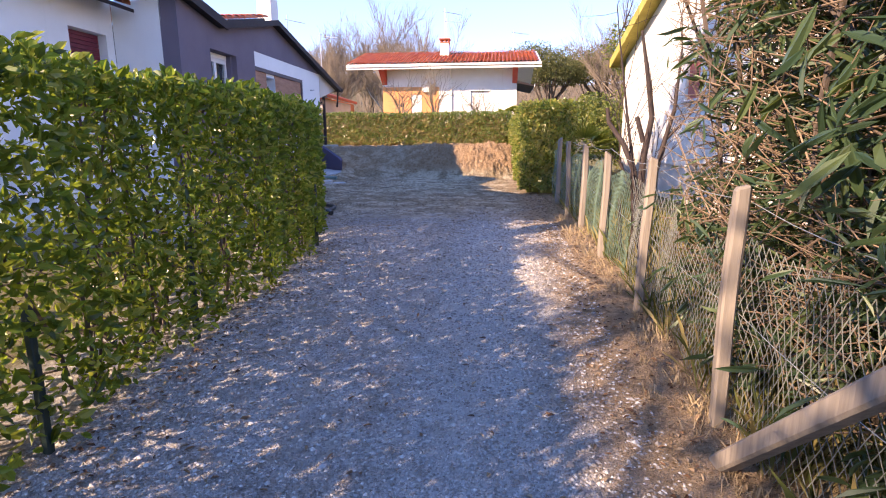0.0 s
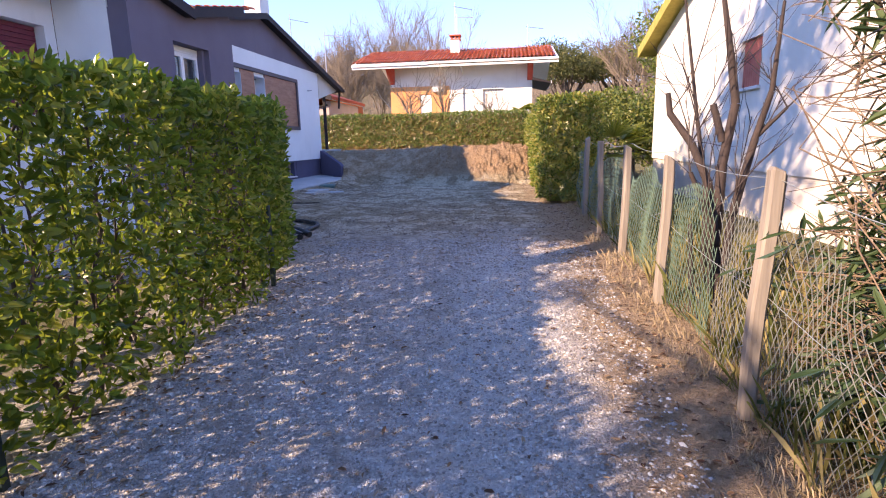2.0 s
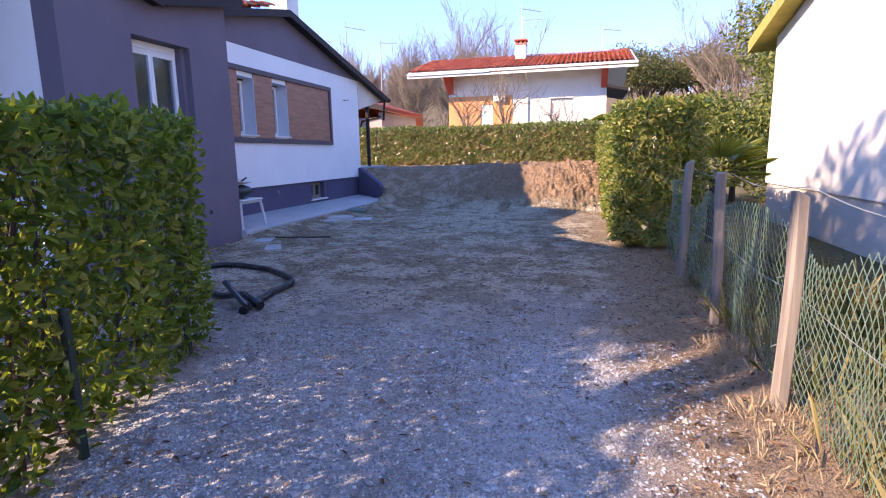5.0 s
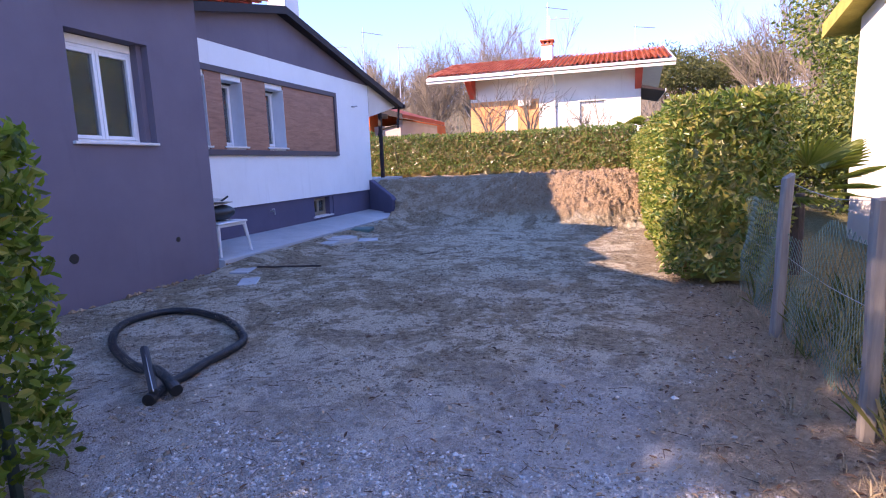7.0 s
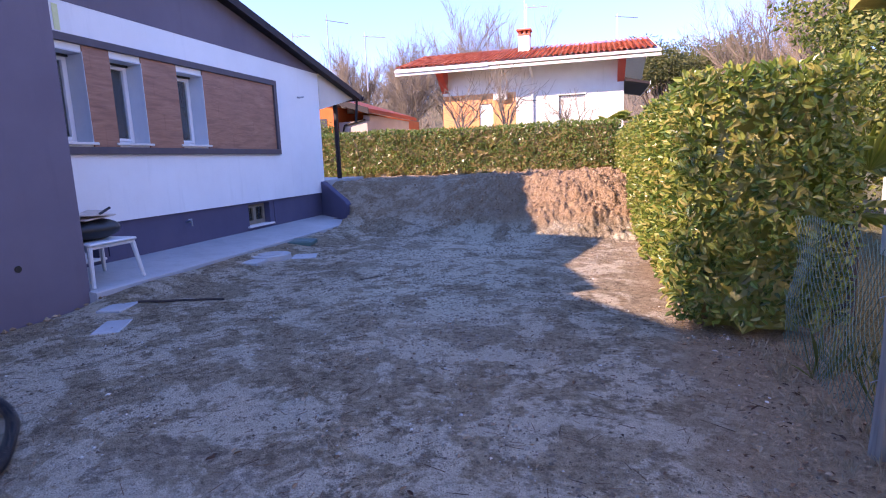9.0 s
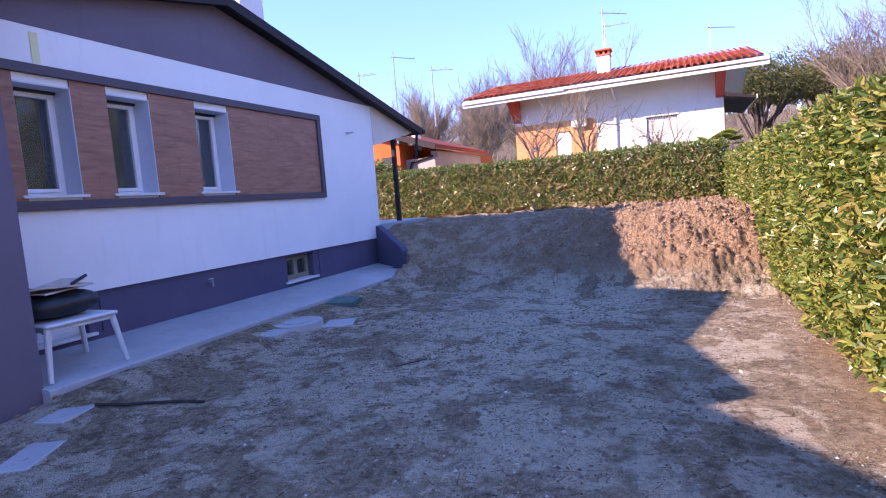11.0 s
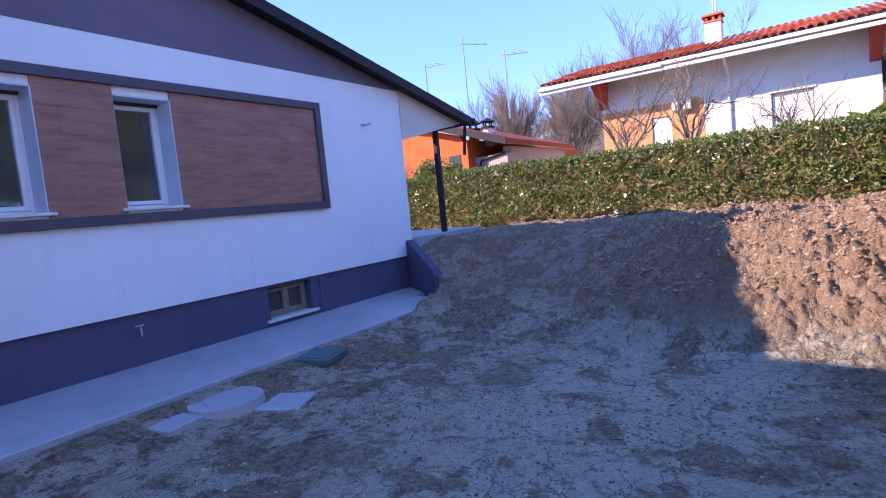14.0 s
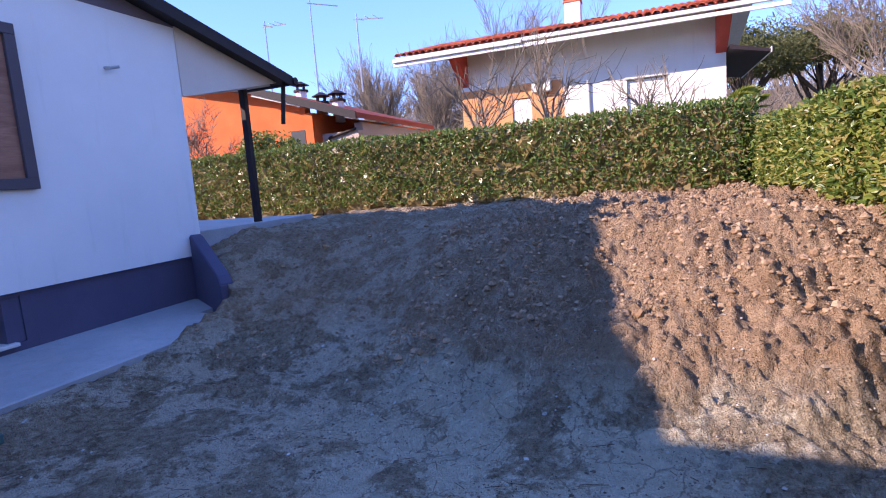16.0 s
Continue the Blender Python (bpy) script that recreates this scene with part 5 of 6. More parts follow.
tiled_slope(fh, (RFL, EAVE + 0.02, fz(EAVE) + 0.11), (1, 0, 0), (0, 1, 0.27), RFR - RFL, 4.7, 6)
dp = bar((-2.64, EAVE + 0.05, 5.33), (-2.64, FYW - 0.06, 4.95), 0.045)
bar((-2.64, FYW - 0.06, 4.97), (-2.64, FYW - 0.06, 2.0), 0.045, bm=dp)
part("downpipe", dp, M["gutter"], fh, "white downpipe")
rs = part("roller_shutter", box(-1.52, -0.50, FYW + 0.13, FYW + 0.15, 3.0, 4.14), M["gutter"], fh, "closed white roller shutter")
for i in range(16):
    part("slat", box(-1.52, -0.50, FYW + 0.08, FYW + 0.11, 3.0 + i * 0.07, 3.066 + i * 0.07, 0.006), M["gutter"], rs)
part("lintel", box(-1.6, -0.42, FYW - 0.05, FYW + 0.02, 4.152, 4.20), M["sill"], fh)
part("door_shutter", box(-4.97, -4.37, FYW + 0.05, FYW + 0.10, 2.4, 3.99), M["gutter"], fh, "pale shutter")
part("vent_box", box(-4.30, -3.72, FYW - 0.22, FYW - 0.002, 4.10, 4.52, 0.02), M["gutter"], fh, "white wall unit under the eave")
cm = part("chimney", box(-3.43, -2.92, 33.5, 34.0, 5.9, 7.02, 0.012), M["far_white"], fh, "whitewashed brick chimney")
part("chimney_cap", box(-3.46, -2.89, 33.47, 34.03, 7.022, 7.08), M["tile"], cm, "red tile cap")
bm = bmesh.new()
for cx in (-3.40, -3.19, -3.0):
    box(cx, cx + 0.09, 33.5, 34.0, 7.08, 7.22, 0.004, bm)
part("chimney_vents", bm, M["tile"], cm)
part("chimney_top", box(-3.50, -2.85, 33.43, 34.07, 7.222, 7.29), M["tile"], cm, "red tile cap")
lean = prism([(FR + 0.01, 4.50), (2.0, 4.30), (2.0, 4.38), (FR + 0.01, 4.62)], "y", 31.3, 36)
part("side_canopy", lean, M["brown"], fh, "dark lean-to canopy")
part("side_fascia", box(2.0, 2.03, 31.28, 36, 4.28, 4.42), M["gutter"], fh)


def aerial(x, y, z, h, label, arms=3, yaw=20):
    a = thing("tv_aerial", (x, y, z), label, "aerial", "rooftop aerials")
    part("mast", bar((x, y, z), (x, y, z + h), 0.032, 0.022, 6), M["antenna"], a)
    c, s = math.cos(radians(yaw)), math.sin(radians(yaw))
    bm = bar((x - 0.1 * c, y - 0.1 * s, z + h * 0.93), (x + 1.0 * c, y + 1.0 * s, z + h * 0.88), 0.02, sides=5)
    for i in range(arms):
        f = 0.15 + 0.28 * i
        bar((x + f * c - 0.22 * s, y + f * s + 0.22 * c, z + h * 0.92), (x + f * c + 0.22 * s, y + f * s - 0.22 * c, z + h * 0.92), 0.008, sides=4, bm=bm)
    part("boom", bm, M["antenna"], a)


aerial(-3.2, 34.1, 6.2, 2.9, "tall thin television aerial beside a chimney")
aerial(-3.12, 34.12, 6.2, 2.3, "lower television aerial beside a chimney", 3, -15)
aerial(0.9, 36.0, 6.5, 1.6, "short thin rooftop mast", 0)

# ---------------------------------------------------------------- orange house further left
oh = thing("neighbour_house", (-13.0, 33.0, 0.3), "low orange and pale pink house with dark eaves", "house")
part("wall", prism([(-22.0, 0.3), (-11.3, 0.3), (-11.3, 4.33), (-12.9, 4.86), (-22.0, 6.86)], "y", 30.0, 30.3), M["vivid_orange"], oh, "vivid orange plaster wall")
part("side_wall", box(-11.298, -11.0, 29.9, 42.0, 0.3, 4.1, 0), M["vivid_orange"], oh, "orange plaster corner")
part("side_wall", box(-10.998, -9.65, 30.4, 30.7, 0.3, 3.45, 0), M["pink"], oh, "pale pink plaster wall")
part("side_wall", box(-9.95, -9.65, 30.702, 36.0, 0.3, 3.72, 0), M["pink"], oh, "pale pink plaster side wall")
rp = [(-22.0, 6.9), (-12.9, 4.9), (-9.2, 3.72), (-9.2, 3.89), (-12.9, 5.07), (-22.0, 7.07)]
part("roof", prism(rp, "y", 29.45, 36.0), M["tile"], oh, "red tiled roof")
part("soffit", prism([(-12.9, 4.88), (-11.1, 4.3), (-11.1, 4.24), (-12.9, 4.78)], "y", 29.46, 29.998), M["cream"], oh, "pale boarded soffit")
part("bargeboard", prism([(-22.0, 6.86), (-12.9, 4.86), (-9.15, 3.65), (-9.15, 3.9), (-12.9, 5.09), (-22.0, 7.05)], "y", 29.38, 29.448), M["brown"], oh, "dark brown bargeboard")
part("downpipe", bar((-10.7, 30.33, 3.3), (-10.9, 30.33, 2.6), 0.04, bm=bar((-9.7, 30.33, 3.5), (-10.7, 30.33, 3.3), 0.04)), M["brown"], oh, "dark downpipe")
part("window", box(-11.9, -11.35, 29.96, 30.02, 2.6, 3.6, 0.01), M["black"], oh, "dark window opening")
for cx, cy, zt in ((-11.6, 31.5, 4.95), (-10.95, 31.5, 4.95), (-13.4, 33.0, 5.75)):
    c_ = part("chimney", bar((cx, cy, 3.9), (cx, cy, zt - 0.35), 0.2, sides=12), M["far_white"], oh, "round white chimney")
    bm = bar((cx, cy, zt - 0.35), (cx, cy, zt - 0.28), 0.28, sides=12)
    for a in range(4):
        bar((cx + 0.17 * math.cos(a * 1.57), cy + 0.17 * math.sin(a * 1.57), zt - 0.3), (cx + 0.17 * math.cos(a * 1.57), cy + 0.17 * math.sin(a * 1.57), zt - 0.1), 0.03, sides=5, bm=bm)
    bmesh.ops.create_cone(bm, cap_ends=True, segments=12, radius1=0.33, radius2=0.06, depth=0.14, matrix=Matrix.Translation((cx, cy, zt - 0.03)))
    part("chimney_cap", bm, M["brown"], c_, "dark conical chimney cap")
aerial(-10.2, 32.0, 4.9, 2.6, "thin rooftop aerial with a crossbar", 3, 0)
aerial(-13.6, 31.5, 5.2, 2.5, "thin rooftop aerial with a crossbar", 3, -10)
aerial(-12.3, 32.5, 5.0, 3.6, "tall thin rooftop mast", 0)

# ---------------------------------------------------------------- planting beyond the hedges
for x, y, hgt in ((-4.6, 27.3, 4.3), (-3.1, 27.6, 4.6), (-0.9, 27.4, 3.7)):
    bare_tree((x, y, 0.9), hgt - 0.9, 0.07, M["twig"], "bare fruit tree with upswept branches behind the hedge", 2, 3, 0.7, "fruit_tree", "bare fruit trees", 0.3, 0.007)


def fan_palm(at, h, r_, cnt, label, blades=16):
    t = thing("fan_palm", at, label, "palm")
    x, y, z = at
    part("trunk", bar((x, y, z - 0.1), (x, y, z + h), 0.09, 0.07, 8), M["bark"], t, "short fibrous trunk")
    P, A, N, L = [], [], [], []
    for i in range(cnt):
        a = i * 2.4
        el = rng.uniform(-0.1, 1.1)
        d = np.array([math.cos(a) * math.cos(el), math.sin(a) * math.cos(el), math.sin(el)])
        c = np.array([x, y, z + h]) + d * r_ * 0.45
        s = unit(np.cross(d, [0, 0, 1.0]))
        for j in range(blades):
            b_ = (j / (blades - 1) - 0.5) * 2.5
            P.append(c), A.append(d * math.cos(b_) + s * math.sin(b_)), N.append(np.cross(s, d)), L.append(r_ * 0.62)
    V_, F_ = leaves(np.array(P), np.array(A), np.array(N), np.array(L), 0.045, 0.3)
    npart("fronds", V_, F_, M["palm"], t, "yellow-green pleated fan fronds", "stuff")


fan_palm((2.05, 13.3, 0.2), 0.95, 0.8, 11, "small yellow-green fan palm beside the hedge")
fan_palm((0.6, 27.2, 0.9), 1.7, 0.65, 11, "small fan palm behind the rear hedge")
leafy("laurel_bush", (4.0, 20.5, 0.2), 2.9, 1.7, M["bush"], "loose yellow-green laurel bush", 9000, 0.11, 0.09, 16, cat="bush", low=0.12)
leafy("laurel_bush", (5.4, 21.5, 0.2), 4.0, 2.0, M["bush"], "tall loose green bush", 8000, 0.12, 0.09, 16, cat="bush", low=0.12)
leafy("evergreen_tree", (7.4, 24.0, 0.2), 6.6, 2.7, M["bush"], "tall mixed evergreen tree with brownish leaves", 11000, 0.15, 0.16, 20, low=0.2)
leafy("laurel_bush", (-9.6, 26.0, 0.9), 2.3, 1.0, M["bush"], "yellow-green garden shrub behind the hedge", 3000, 0.1, 0.05, 9, cat="bush", low=0.1)
leafy("laurel_bush", (-8.0, 27.5, 0.9), 2.0, 0.7, M["bush"], "yellow-green garden shrub behind the hedge", 1800, 0.1, 0.05, 7, cat="bush", low=0.1)
bare_tree((-12.2, 26.2, 0.9), 2.6, 0.04, M["twig"], "bare garden shrub behind the hedge", 3, 3, 0.7, "shrub", slim=0.006)
for x, y, hgt, cr in ((5.2, 58.0, 9.8, 4.6), (10.5, 60.0, 10.2, 4.6), (0.5, 66.0, 10.4, 4.8)):
    leafy("umbrella_pine", (x, y, 0.3), hgt, cr, M["pine"], "domed dark umbrella pine", 9000, 0.32, 0.25, 26, 0.28, squash=0.55, low=0.72)
protos = []
for i in range(3):
    protos.append(bare_tree((-15.0 + i * 3.6, 52.0 + i * 2.0, 0.3), 8.2 + i * 0.8, 0.12, M["birch"] if i == 1 else M["twig"], "tall leafless winter tree", 3, 4, 0.38, "bare_tree", "bare winter trees", 0.28, 0.010))
spots = [(-21, 55, 1.15), (-18.2, 62, 1.35), (-12.6, 63, 1.3), (-9.0, 60, 1.1), (-25.5, 62, 1.2), (-16, 70, 1.25), (-11.5, 72, 1.3), (-6, 76, 1.1),
         (10.2, 46, 0.95), (12.5, 44, 1.1), (14.5, 52, 1.2), (17.0, 46, 1.1), (9.8, 38, 0.75), (-22, 74, 1.25), (19, 55, 1.2), (12.2, 33, 0.7)]
for i, (x, y, s) in enumerate(spots):
    o = copy_thing(protos[i % 3], Matrix.Identity(4))
    o.matrix_basis = Matrix.Translation((x, y, 0.3)) @ pose(0, 0, 0, 0, 0, i * 67) @ Matrix.Scale(s, 4)

# wooded rise behind everything
hx = np.linspace(-260, 260, 131)
hy = np.linspace(85, 260, 31)
HX, HY = np.meshgrid(hx, hy)
HZ = 0.2 + sm(85, 190, HY) * (15 + 4 * np.sin(HX * 0.03) + 1.3 * rumple(HX, HY, 0.05) + 12 * np.exp(-((HX + 45) / 45) ** 2)) + 0.7 * rumple(HX, HY, 0.22) * sm(88, 110, HY)
ii = (np.arange(30)[:, None] * 131 + np.arange(130)[None]).reshape(-1)
npart("backdrop", np.stack([HX, HY, HZ], 2).reshape(-1, 3), np.stack([ii, ii + 1, ii + 132, ii + 131], 1), M["hill"], None, "wooded brown winter hillside in the distance", "structure", True)
n = 4200
px, py = rng.uniform(-150, 150, n), rng.uniform(88, 190, n)
pz = 0.2 + sm(85, 190, py) * (15 + 4 * np.sin(px * 0.03) + 12 * np.exp(-((px + 45) / 45) ** 2))
p = np.stack([px, py, pz - 0.5], 1)
P, Q = [p], [p + np.stack([rng.normal(0, 0.5, n), rng.normal(0, 0.3, n), rng.uniform(4, 8, n)], 1)]
for _ in range(7):
    f = rng.uniform(0.3, 0.95, n)[:, None]
    b_ = P[0] + (Q[0] - P[0]) * f
    P.append(b_), Q.append(b_ + np.stack([rng.normal(0, 1.2, n), rng.normal(0, 0.6, n), rng.uniform(1, 3, n)], 1))
V, F = sticks(np.concatenate(P), np.concatenate(Q), 0.07, 0.03, 3)
woods = npart("far_wood", V, F, M["twig"], None, "thin leafless trees on the far hillside", "stuff")
tagged(woods, category="wood")

# unseen trees added beyond the wing to shade the drive and the tall hedge
leafy("cypress", (-8.6, 2.45, 0.0), 9.8, 1.8, M["laurel_far"], "unseen tall dark narrow evergreen, added to shade the drive and hedge", 8500, 0.22, 0.18, 36, 0.42, squash=1.4, low=0.56)
# out of view too, placed so its crown shades the outbuilding's wall
leafy("garden_tree", (-5.2, 2.5, 0.0), 9.6, 1.6, M["laurel_far"], "unseen slender open evergreen, added to shade the outbuilding wall", 2600, 0.26, 0.13, 10, 0.3, low=0.7)
leafy("garden_tree", (-7.2, -4.4, 0.0), 7.2, 2.4, M["laurel_far"], "unseen open evergreen, added for its shade on the drive", 1700, 0.17, 0.16, 14, 0.4, low=0.5)
leafy("garden_tree", (-8.5, -8.4, 0.0), 8.2, 2.2, M["laurel_far"], "unseen open evergreen, added for its shade on the drive", 1500, 0.17, 0.16, 11, 0.4, low=0.55)

for x, y, hgt in ((10.0, 19.0, 8.0), (12.0, 25.0, 9.0)):
    leafy("evergreen_tree", (x, y, 0.2), hgt, 3.0, M["bush"], "broad evergreen tree behind the outbuilding", 6000, 0.2, 0.18, 18, low=0.25)

# ---------------------------------------------------------------- things in the yard
hose = thing("pipe_coil", (-3.2, 9.5, 0.2), "loop of black corrugated pipe lying on the earth", "pipe")
pts = [(-2.73, 8.57), (-2.8, 8.83), (-2.83, 9.17), (-2.87, 9.61), (-3.0, 9.83), (-3.47, 10.2), (-4.06, 10.39), (-4.34, 10.25), (-4.34, 9.83), (-3.99, 9.42), (-3.48, 9.1), (-3.05, 8.91), (-2.64, 8.71)]


def smooth_path(ctrl, n):
    c = np.array(ctrl, float)
    t = np.linspace(0, len(c) - 1, n)
    i = np.clip(t.astype(int), 0, len(c) - 2)
    f = (t - i)[:, None]
    p0, p1, p2, p3 = c[np.maximum(i - 1, 0)], c[i], c[i + 1], c[np.minimum(i + 2, len(c) - 1)]
    return 0.5 * (2 * p1 + (p2 - p0) * f + (2 * p0 - 5 * p1 + 4 * p2 - p3) * f ** 2 + (3 * p1 - p0 - 3 * p2 + p3) * f ** 3)


c2 = smooth_path(pts, 520)
lift = 0.036 + 0.075 * np.exp(-((np.arange(520) - 488) / 22.0) ** 2)
c3 = np.concatenate([c2, (ground_z(c2[:, 0], c2[:, 1]) + lift)[:, None]], 1)
rr = 0.031 + 0.004 * (np.arange(519) % 2)
V, F = sticks(c3[:-1], c3[1:], rr, rr, 10)
npart("pipe", V, F, M["hose"], hose, "black ribbed plastic pipe", "", True)
part("edge_strip", bar(c3[4] + np.array([0.02, 0.02, 0.04]), c3[-70] + np.array([0.03, 0.06, 0.12]), 0.028, 0.03, 10), M["hose"], hose, "short stiff length of the pipe with a pale edge")
part("pale_line", bar(c3[4] + np.array([0.04, 0.0, 0.062]), c3[-70] + np.array([0.05, 0.04, 0.142]), 0.004, 0.004, 6), M["stool"], hose, "pale line along the stiff length")
for a_, b_ in ((0, 9), (-1, -10)):
    part("end_sleeve", bar(c3[a_], c3[b_], 0.04, 0.042, 14), M["black"], hose, "smooth black sleeve on the pipe's end")

st = thing("stool", (-5.85, 13.1, 0.36), "white plastic garden stool standing on the concrete apron", "stool")
SXC, SYC, SZ = -5.87, 13.08, 0.86
bm = box(SXC - 0.30, SXC + 0.30, SYC - 0.38, SYC + 0.30, SZ - 0.035, SZ, 0.012)
part("seat", bm, M["stool"], st, "scuffed white seat")
bm = box(SXC - 0.27, SXC + 0.27, SYC - 0.35, SYC + 0.27, SZ - 0.075, SZ - 0.036, 0.006)
part("apron", bm, M["stool"], st)
for ax, ay in ((-1, -1), (-1, 1), (1, -1), (1, 1)):
    x1_, y1_ = SXC + ax * 0.25, SYC - 0.04 + ay * 0.30
    x2_, y2_ = SXC + ax * 0.31, SYC - 0.04 + ay * 0.36
    zf_ = 0.42 + (0.335 - 0.42) * (x2_ - WX) / 1.1
    part("leg", bar((x2_, y2_, zf_ + 0.004), (x1_, y1_, SZ - 0.04), 0.022, 0.03, 8), M["stool"], st)
bag = thing("tool_bag", (SXC, SYC, SZ), "black rounded bag on the stool with crumpled cardboard on top", "bag")
bm = bmesh.new()
bmesh.ops.create_uvsphere(bm, u_segments=20, v_segments=12, radius=1, matrix=Matrix.Translation((SXC - 0.05, SYC - 0.05, SZ + 0.13)) @ Matrix.Diagonal((0.25, 0.36, 0.135, 1)))
for v in bm.verts:
    v.co.z = max(v.co.z, SZ + 0.004)
    q_ = (v.co - Vector((SXC - 0.05, SYC - 0.05, SZ + 0.13)))
    v.co += q_ * 0.12 * (abs(q_.x) * abs(q_.y) * 14)
part("bag_body", bm, M["black"], bag, "black cloth body", smooth=True)
bm = bmesh.new()
for x, y, z, w_, l_, rx, rz in ((-0.03, -0.04, 0.275, 0.32, 0.5, 3, 8), (0.05, -0.10, 0.30, 0.26, 0.42, -4, -14), (-0.08, 0.02, 0.315, 0.22, 0.36, 6, 22)):
    b2 = box(-w_ / 2, w_ / 2, -l_ / 2, l_ / 2, -0.008, 0.008, 0.003)
    b2.transform(Matrix.Translation((SXC + x, SYC + y, SZ + z)) @ pose(0, 0, 0, rx, rx * 0.7, rz))
    tmp = bpy.data.meshes.new("t")
    b2.to_mesh(tmp)
    bm.from_mesh(tmp)
    bpy.data.meshes.remove(tmp)
part("cardboard", bm, M["paper"], bag, "crumpled pale cardboard")
part("strap", bar((SXC + 0.02, SYC + 0.05, SZ + 0.30), (SXC + 0.04, SYC + 0.20, SZ + 0.37), 0.016), M["black"], bag, "black strap end")

# inspection covers and slabs set in the earth
for i, (x, y, a, b_, rz, lab) in enumerate(((-5.02, 14.82, 0.40, 0.32, 8, "small pale concrete cover set in the earth"), (-4.55, 15.6, 0.42, 0.40, 24, "square pale concrete inspection cover"),
                                            (-5.0, 12.5, 0.26, 0.44, 14, "loose pale concrete slab"), (-4.5, 11.9, 0.24, 0.42, 30, "loose pale concrete slab"))):
    z = float(ground_z(x, y))
    t = thing("concrete_cover", (x, y, z), lab, "cover", "concrete covers")
    bm = box(-a / 2, a / 2, -b_ / 2, b_ / 2, -0.06, 0.012, 0.008)
    for v in bm.verts:
        v.co.x += 0.02 * math.sin(v.co.y * 17 + i)
    bm.transform(Matrix.Translation((x, y, z)) @ pose(0, 0, 0, 0.6, 0.5, rz))
    part("cover", bm, M["concrete"], t)
t = thing("round_cover", (-4.97, 15.3, 0.2), "round pale concrete inspection cover", "cover")
z = float(ground_z(-4.97, 15.3))
cv = part("cover", bar((-4.97, 15.3, z - 0.05), (-4.97, 15.3, z + 0.03), 0.32, 0.31, 28), M["concrete"], t)
bm = bar((-4.97, 15.3, z + 0.03), (-4.97, 15.3, z + 0.042), 0.19, 0.185, 24)
part("lid", bm, M["concrete"], cv)
t = thing("green_cover", (-5.12, 16.55, 0.2), "small square green plastic drain cover", "cover")
z = float(ground_z(-5.12, 16.55))
bm = box(-0.21, 0.21, -0.21, 0.21, -0.04, 0.03, 0.008)
box(-0.17, 0.17, -0.17, 0.17, 0.031, 0.038, 0.003, bm)
bm.transform(Matrix.Translation((-5.12, 16.55, z + 0.01)) @ pose(0, 0, 0, 1, 1, 12))
part("lid", bm, M["green_lid"], t)

# sticks lying about
for ctrl, r_ in (([(-4.9, 12.62), (-4.6, 12.75), (-4.3, 12.9), (-4.05, 12.95)], 0.014), ([(-2.9, 14.1), (-2.7, 14.35)], 0.005)):
    c2 = smooth_path(ctrl, 12)
    c3 = np.concatenate([c2, (ground_z(c2[:, 0], c2[:, 1]) + r_ + 0.006)[:, None]], 1)
    t = thing("fallen_stick", tuple(c3[0]), "dark thin stick lying on the earth", "stick", "fallen sticks")
    V, F = sticks(c3[:-1], c3[1:], r_, r_ * 0.9, 5)
    npart("stick", V, F, M["dark_bark"], t)

# ---------------------------------------------------------------- loose stuff on the ground
n = 40000
x, y = np.minimum(rng.uniform(-2.2, 0.95, n), rng.uniform(0.0, 1.6, n) + 0.2), rng.uniform(0.6, 8.5, n)
s = rng.uniform(0.005, 0.014, n) * np.where(rng.uniform(0, 1, n) < 0.08, 1.7, 1)
V, F = tiny(on_ground(x, y, 0.002), s, 0.6)
npart("gravel", V, F, M["pebble"], None, "loose grey gravel on the drive", "stuff")
n = 90000
x, y = rng.uniform(-5.3, 1.0, n), rng.uniform(7.0, 18.8, n)
k_ = rumple(x * 1.3 + 5, y, 1.6) + 0.6 * rumple(x, y + 3, 5.0) + rng.normal(0, 0.25, n) > 0.18
x, y = x[k_], y[k_]
V, F = tiny(on_ground(x, y, 0.001), np.minimum(rng.exponential(0.004, len(x)), 0.022) + 0.004, 0.7)
npart("earth_crumbs", V, F, M["crumb"], None, "small stones and crumbs on the bare earth", "stuff")
n = 18000
x = np.concatenate([rng.uniform(-3.2, 0.6, 4 * n // 5), rng.uniform(-5.3, 0.6, n - 4 * n // 5)])
y = rng.uniform(18.4, 24.8, n)
s_ = np.minimum(rng.exponential(0.007, n), 0.032) + 0.005
P_ = on_ground(x, y)
P_[:, 2] += s_ * 0.15
V, F = tiny(P_, s_, 0.85, True)
npart("soil_clods", V, F, M["clod"], None, "broken clods of dug brown soil on the mound", "stuff")
n = 2600
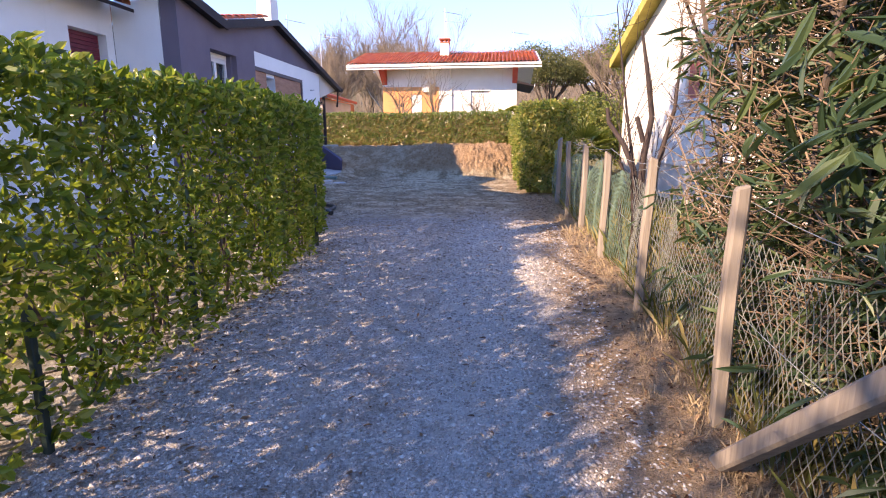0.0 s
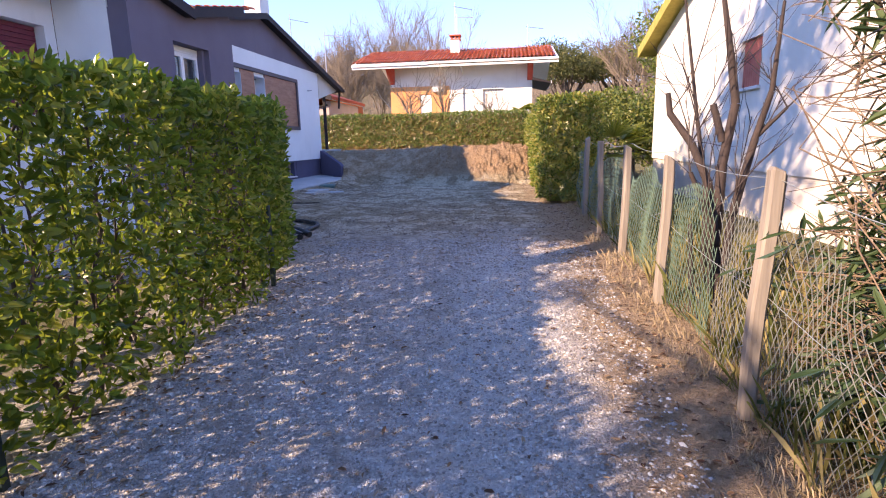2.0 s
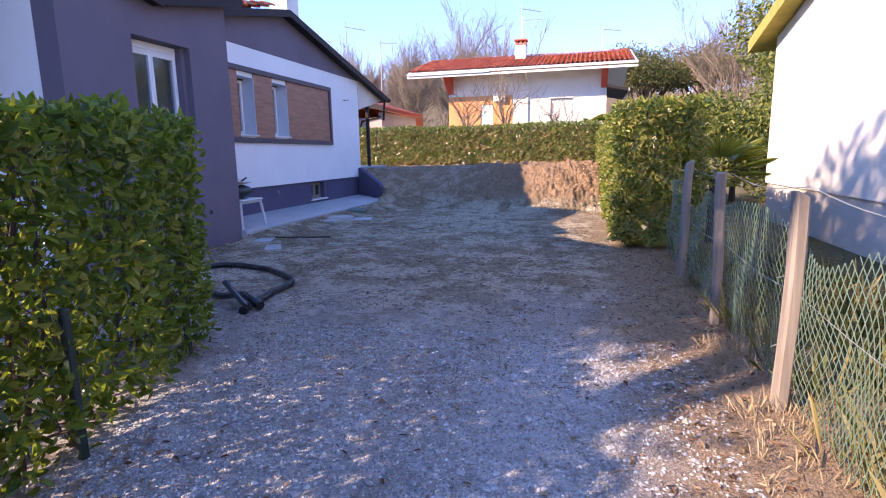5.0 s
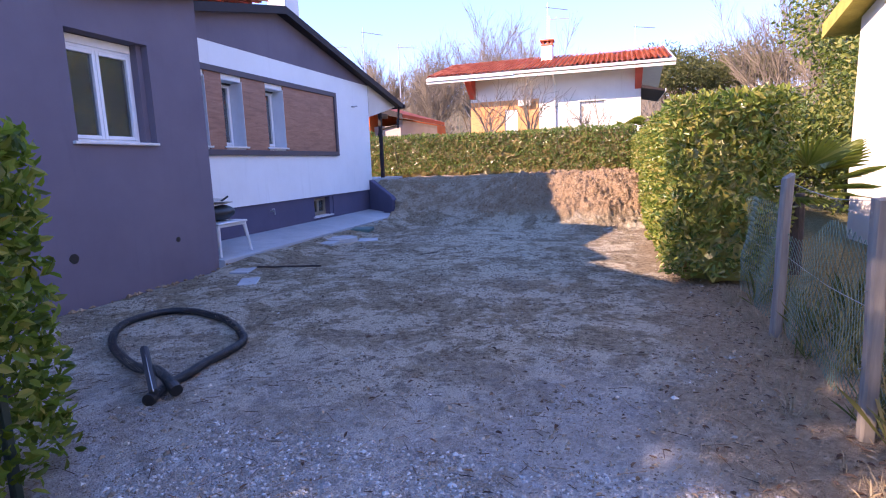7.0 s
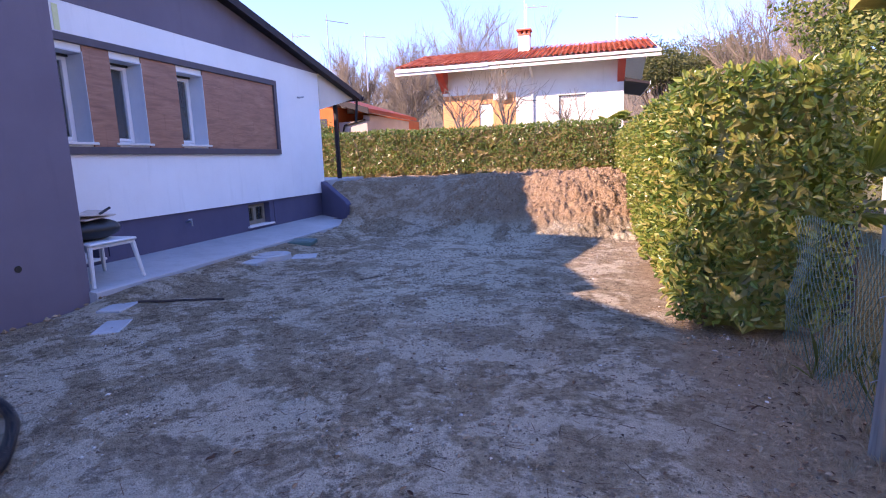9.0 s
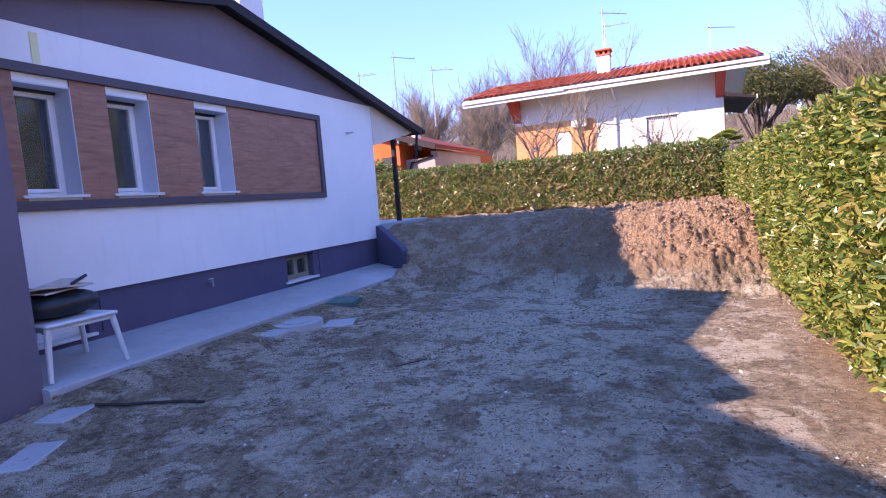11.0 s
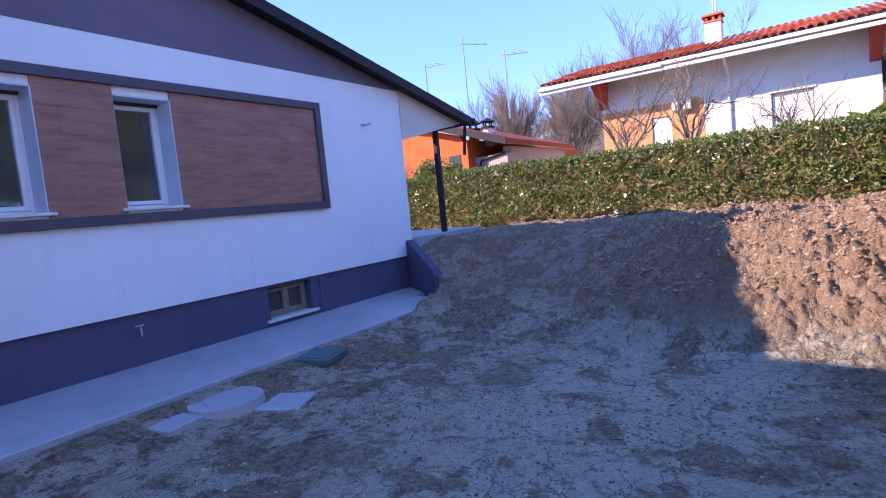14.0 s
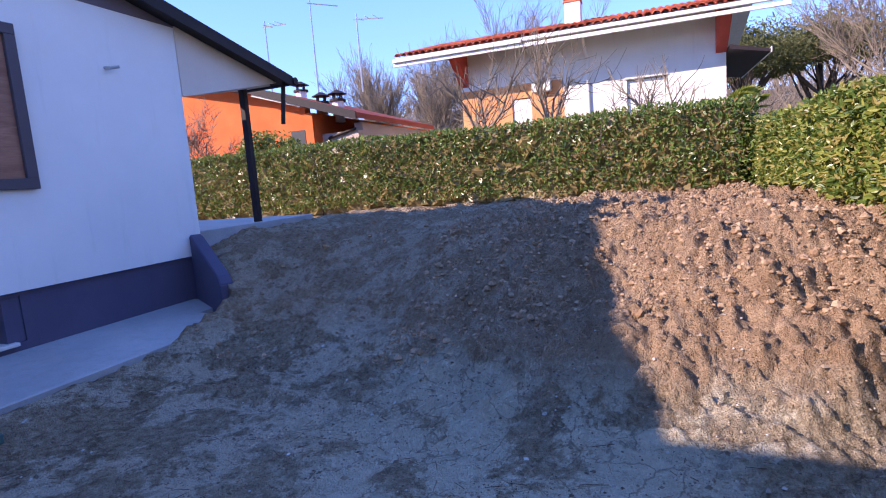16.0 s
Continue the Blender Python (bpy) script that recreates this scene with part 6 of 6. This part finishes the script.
x = np.concatenate([rng.normal(1.0, 0.25, n // 2), -2.0 + rng.exponential(0.22, n // 4), rng.uniform(-2, 1.2, n // 4)])
y = rng.uniform(0.3, 12.5, len(x))
y[n // 2:n // 2 + n // 4] = rng.uniform(0.3, 6.6, n // 4)
a = spread(len(x)) * np.array([1, 1, 0.15])
V, F = leaves(on_ground(x, y, 0.012), a, spread(len(x)) * 0.4 + np.array([0, 0, 1.0]), rng.uniform(0.02, 0.06, len(x)), rng.uniform(0.01, 0.025, len(x)))
npart("leaf_litter", V, F, M["litter"], None, "dry fallen leaves along the edges", "stuff")


n = 3000
x, y = rng.uniform(-5.2, 0.9, n), rng.uniform(7.5, 18.0, n)
p = on_ground(x, y, 0.008)
q = p + np.stack([rng.normal(0, 0.05, n), rng.normal(0, 0.05, n), rng.normal(0.0, 0.006, n)], 1)
V, F = sticks(p, q, 0.0025, 0.0015, 3)
npart("straw_litter", V, F, M["litter"], None, "scattered bits of straw and twig on the bare earth", "stuff")


def tufts(name, label, x, y, hgt, mat, per=14):
    m = len(x)
    p = np.repeat(on_ground(x, y, -0.01), per, 0) + rng.normal(0, 0.035, (m * per, 3)) * np.array([1, 1, 0])
    a = np.stack([rng.normal(0, 0.45, m * per), rng.normal(0, 0.45, m * per), np.ones(m * per)], 1)
    L = np.repeat(hgt, per) * rng.uniform(0.4, 1.1, m * per)
    V_, F_ = leaves(p, a, spread(m * per) + np.array([1, 0, 0]), L, 0.004, 0.2)
    npart(name, V_, F_, mat, None, label, "stuff")


m = 240
tufts("dry_grass", "dry straw-coloured grass along the fence", rng.normal(1.22, 0.12, m), rng.uniform(0.3, 12.3, m), rng.uniform(0.04, 0.14, m), M["straw"])
m = 520
tufts("green_weeds", "rank green and yellow weeds behind the fence", rng.uniform(1.3, 2.6, m), rng.uniform(0.3, 12.0, m), rng.uniform(0.12, 0.42, m), M["weed"])
m = 260
tufts("yard_grass", "sparse short dry grass on the drive", rng.uniform(-1.9, 1.0, m), rng.uniform(3.0, 11.5, m), rng.uniform(0.02, 0.05, m), M["straw"], 9)
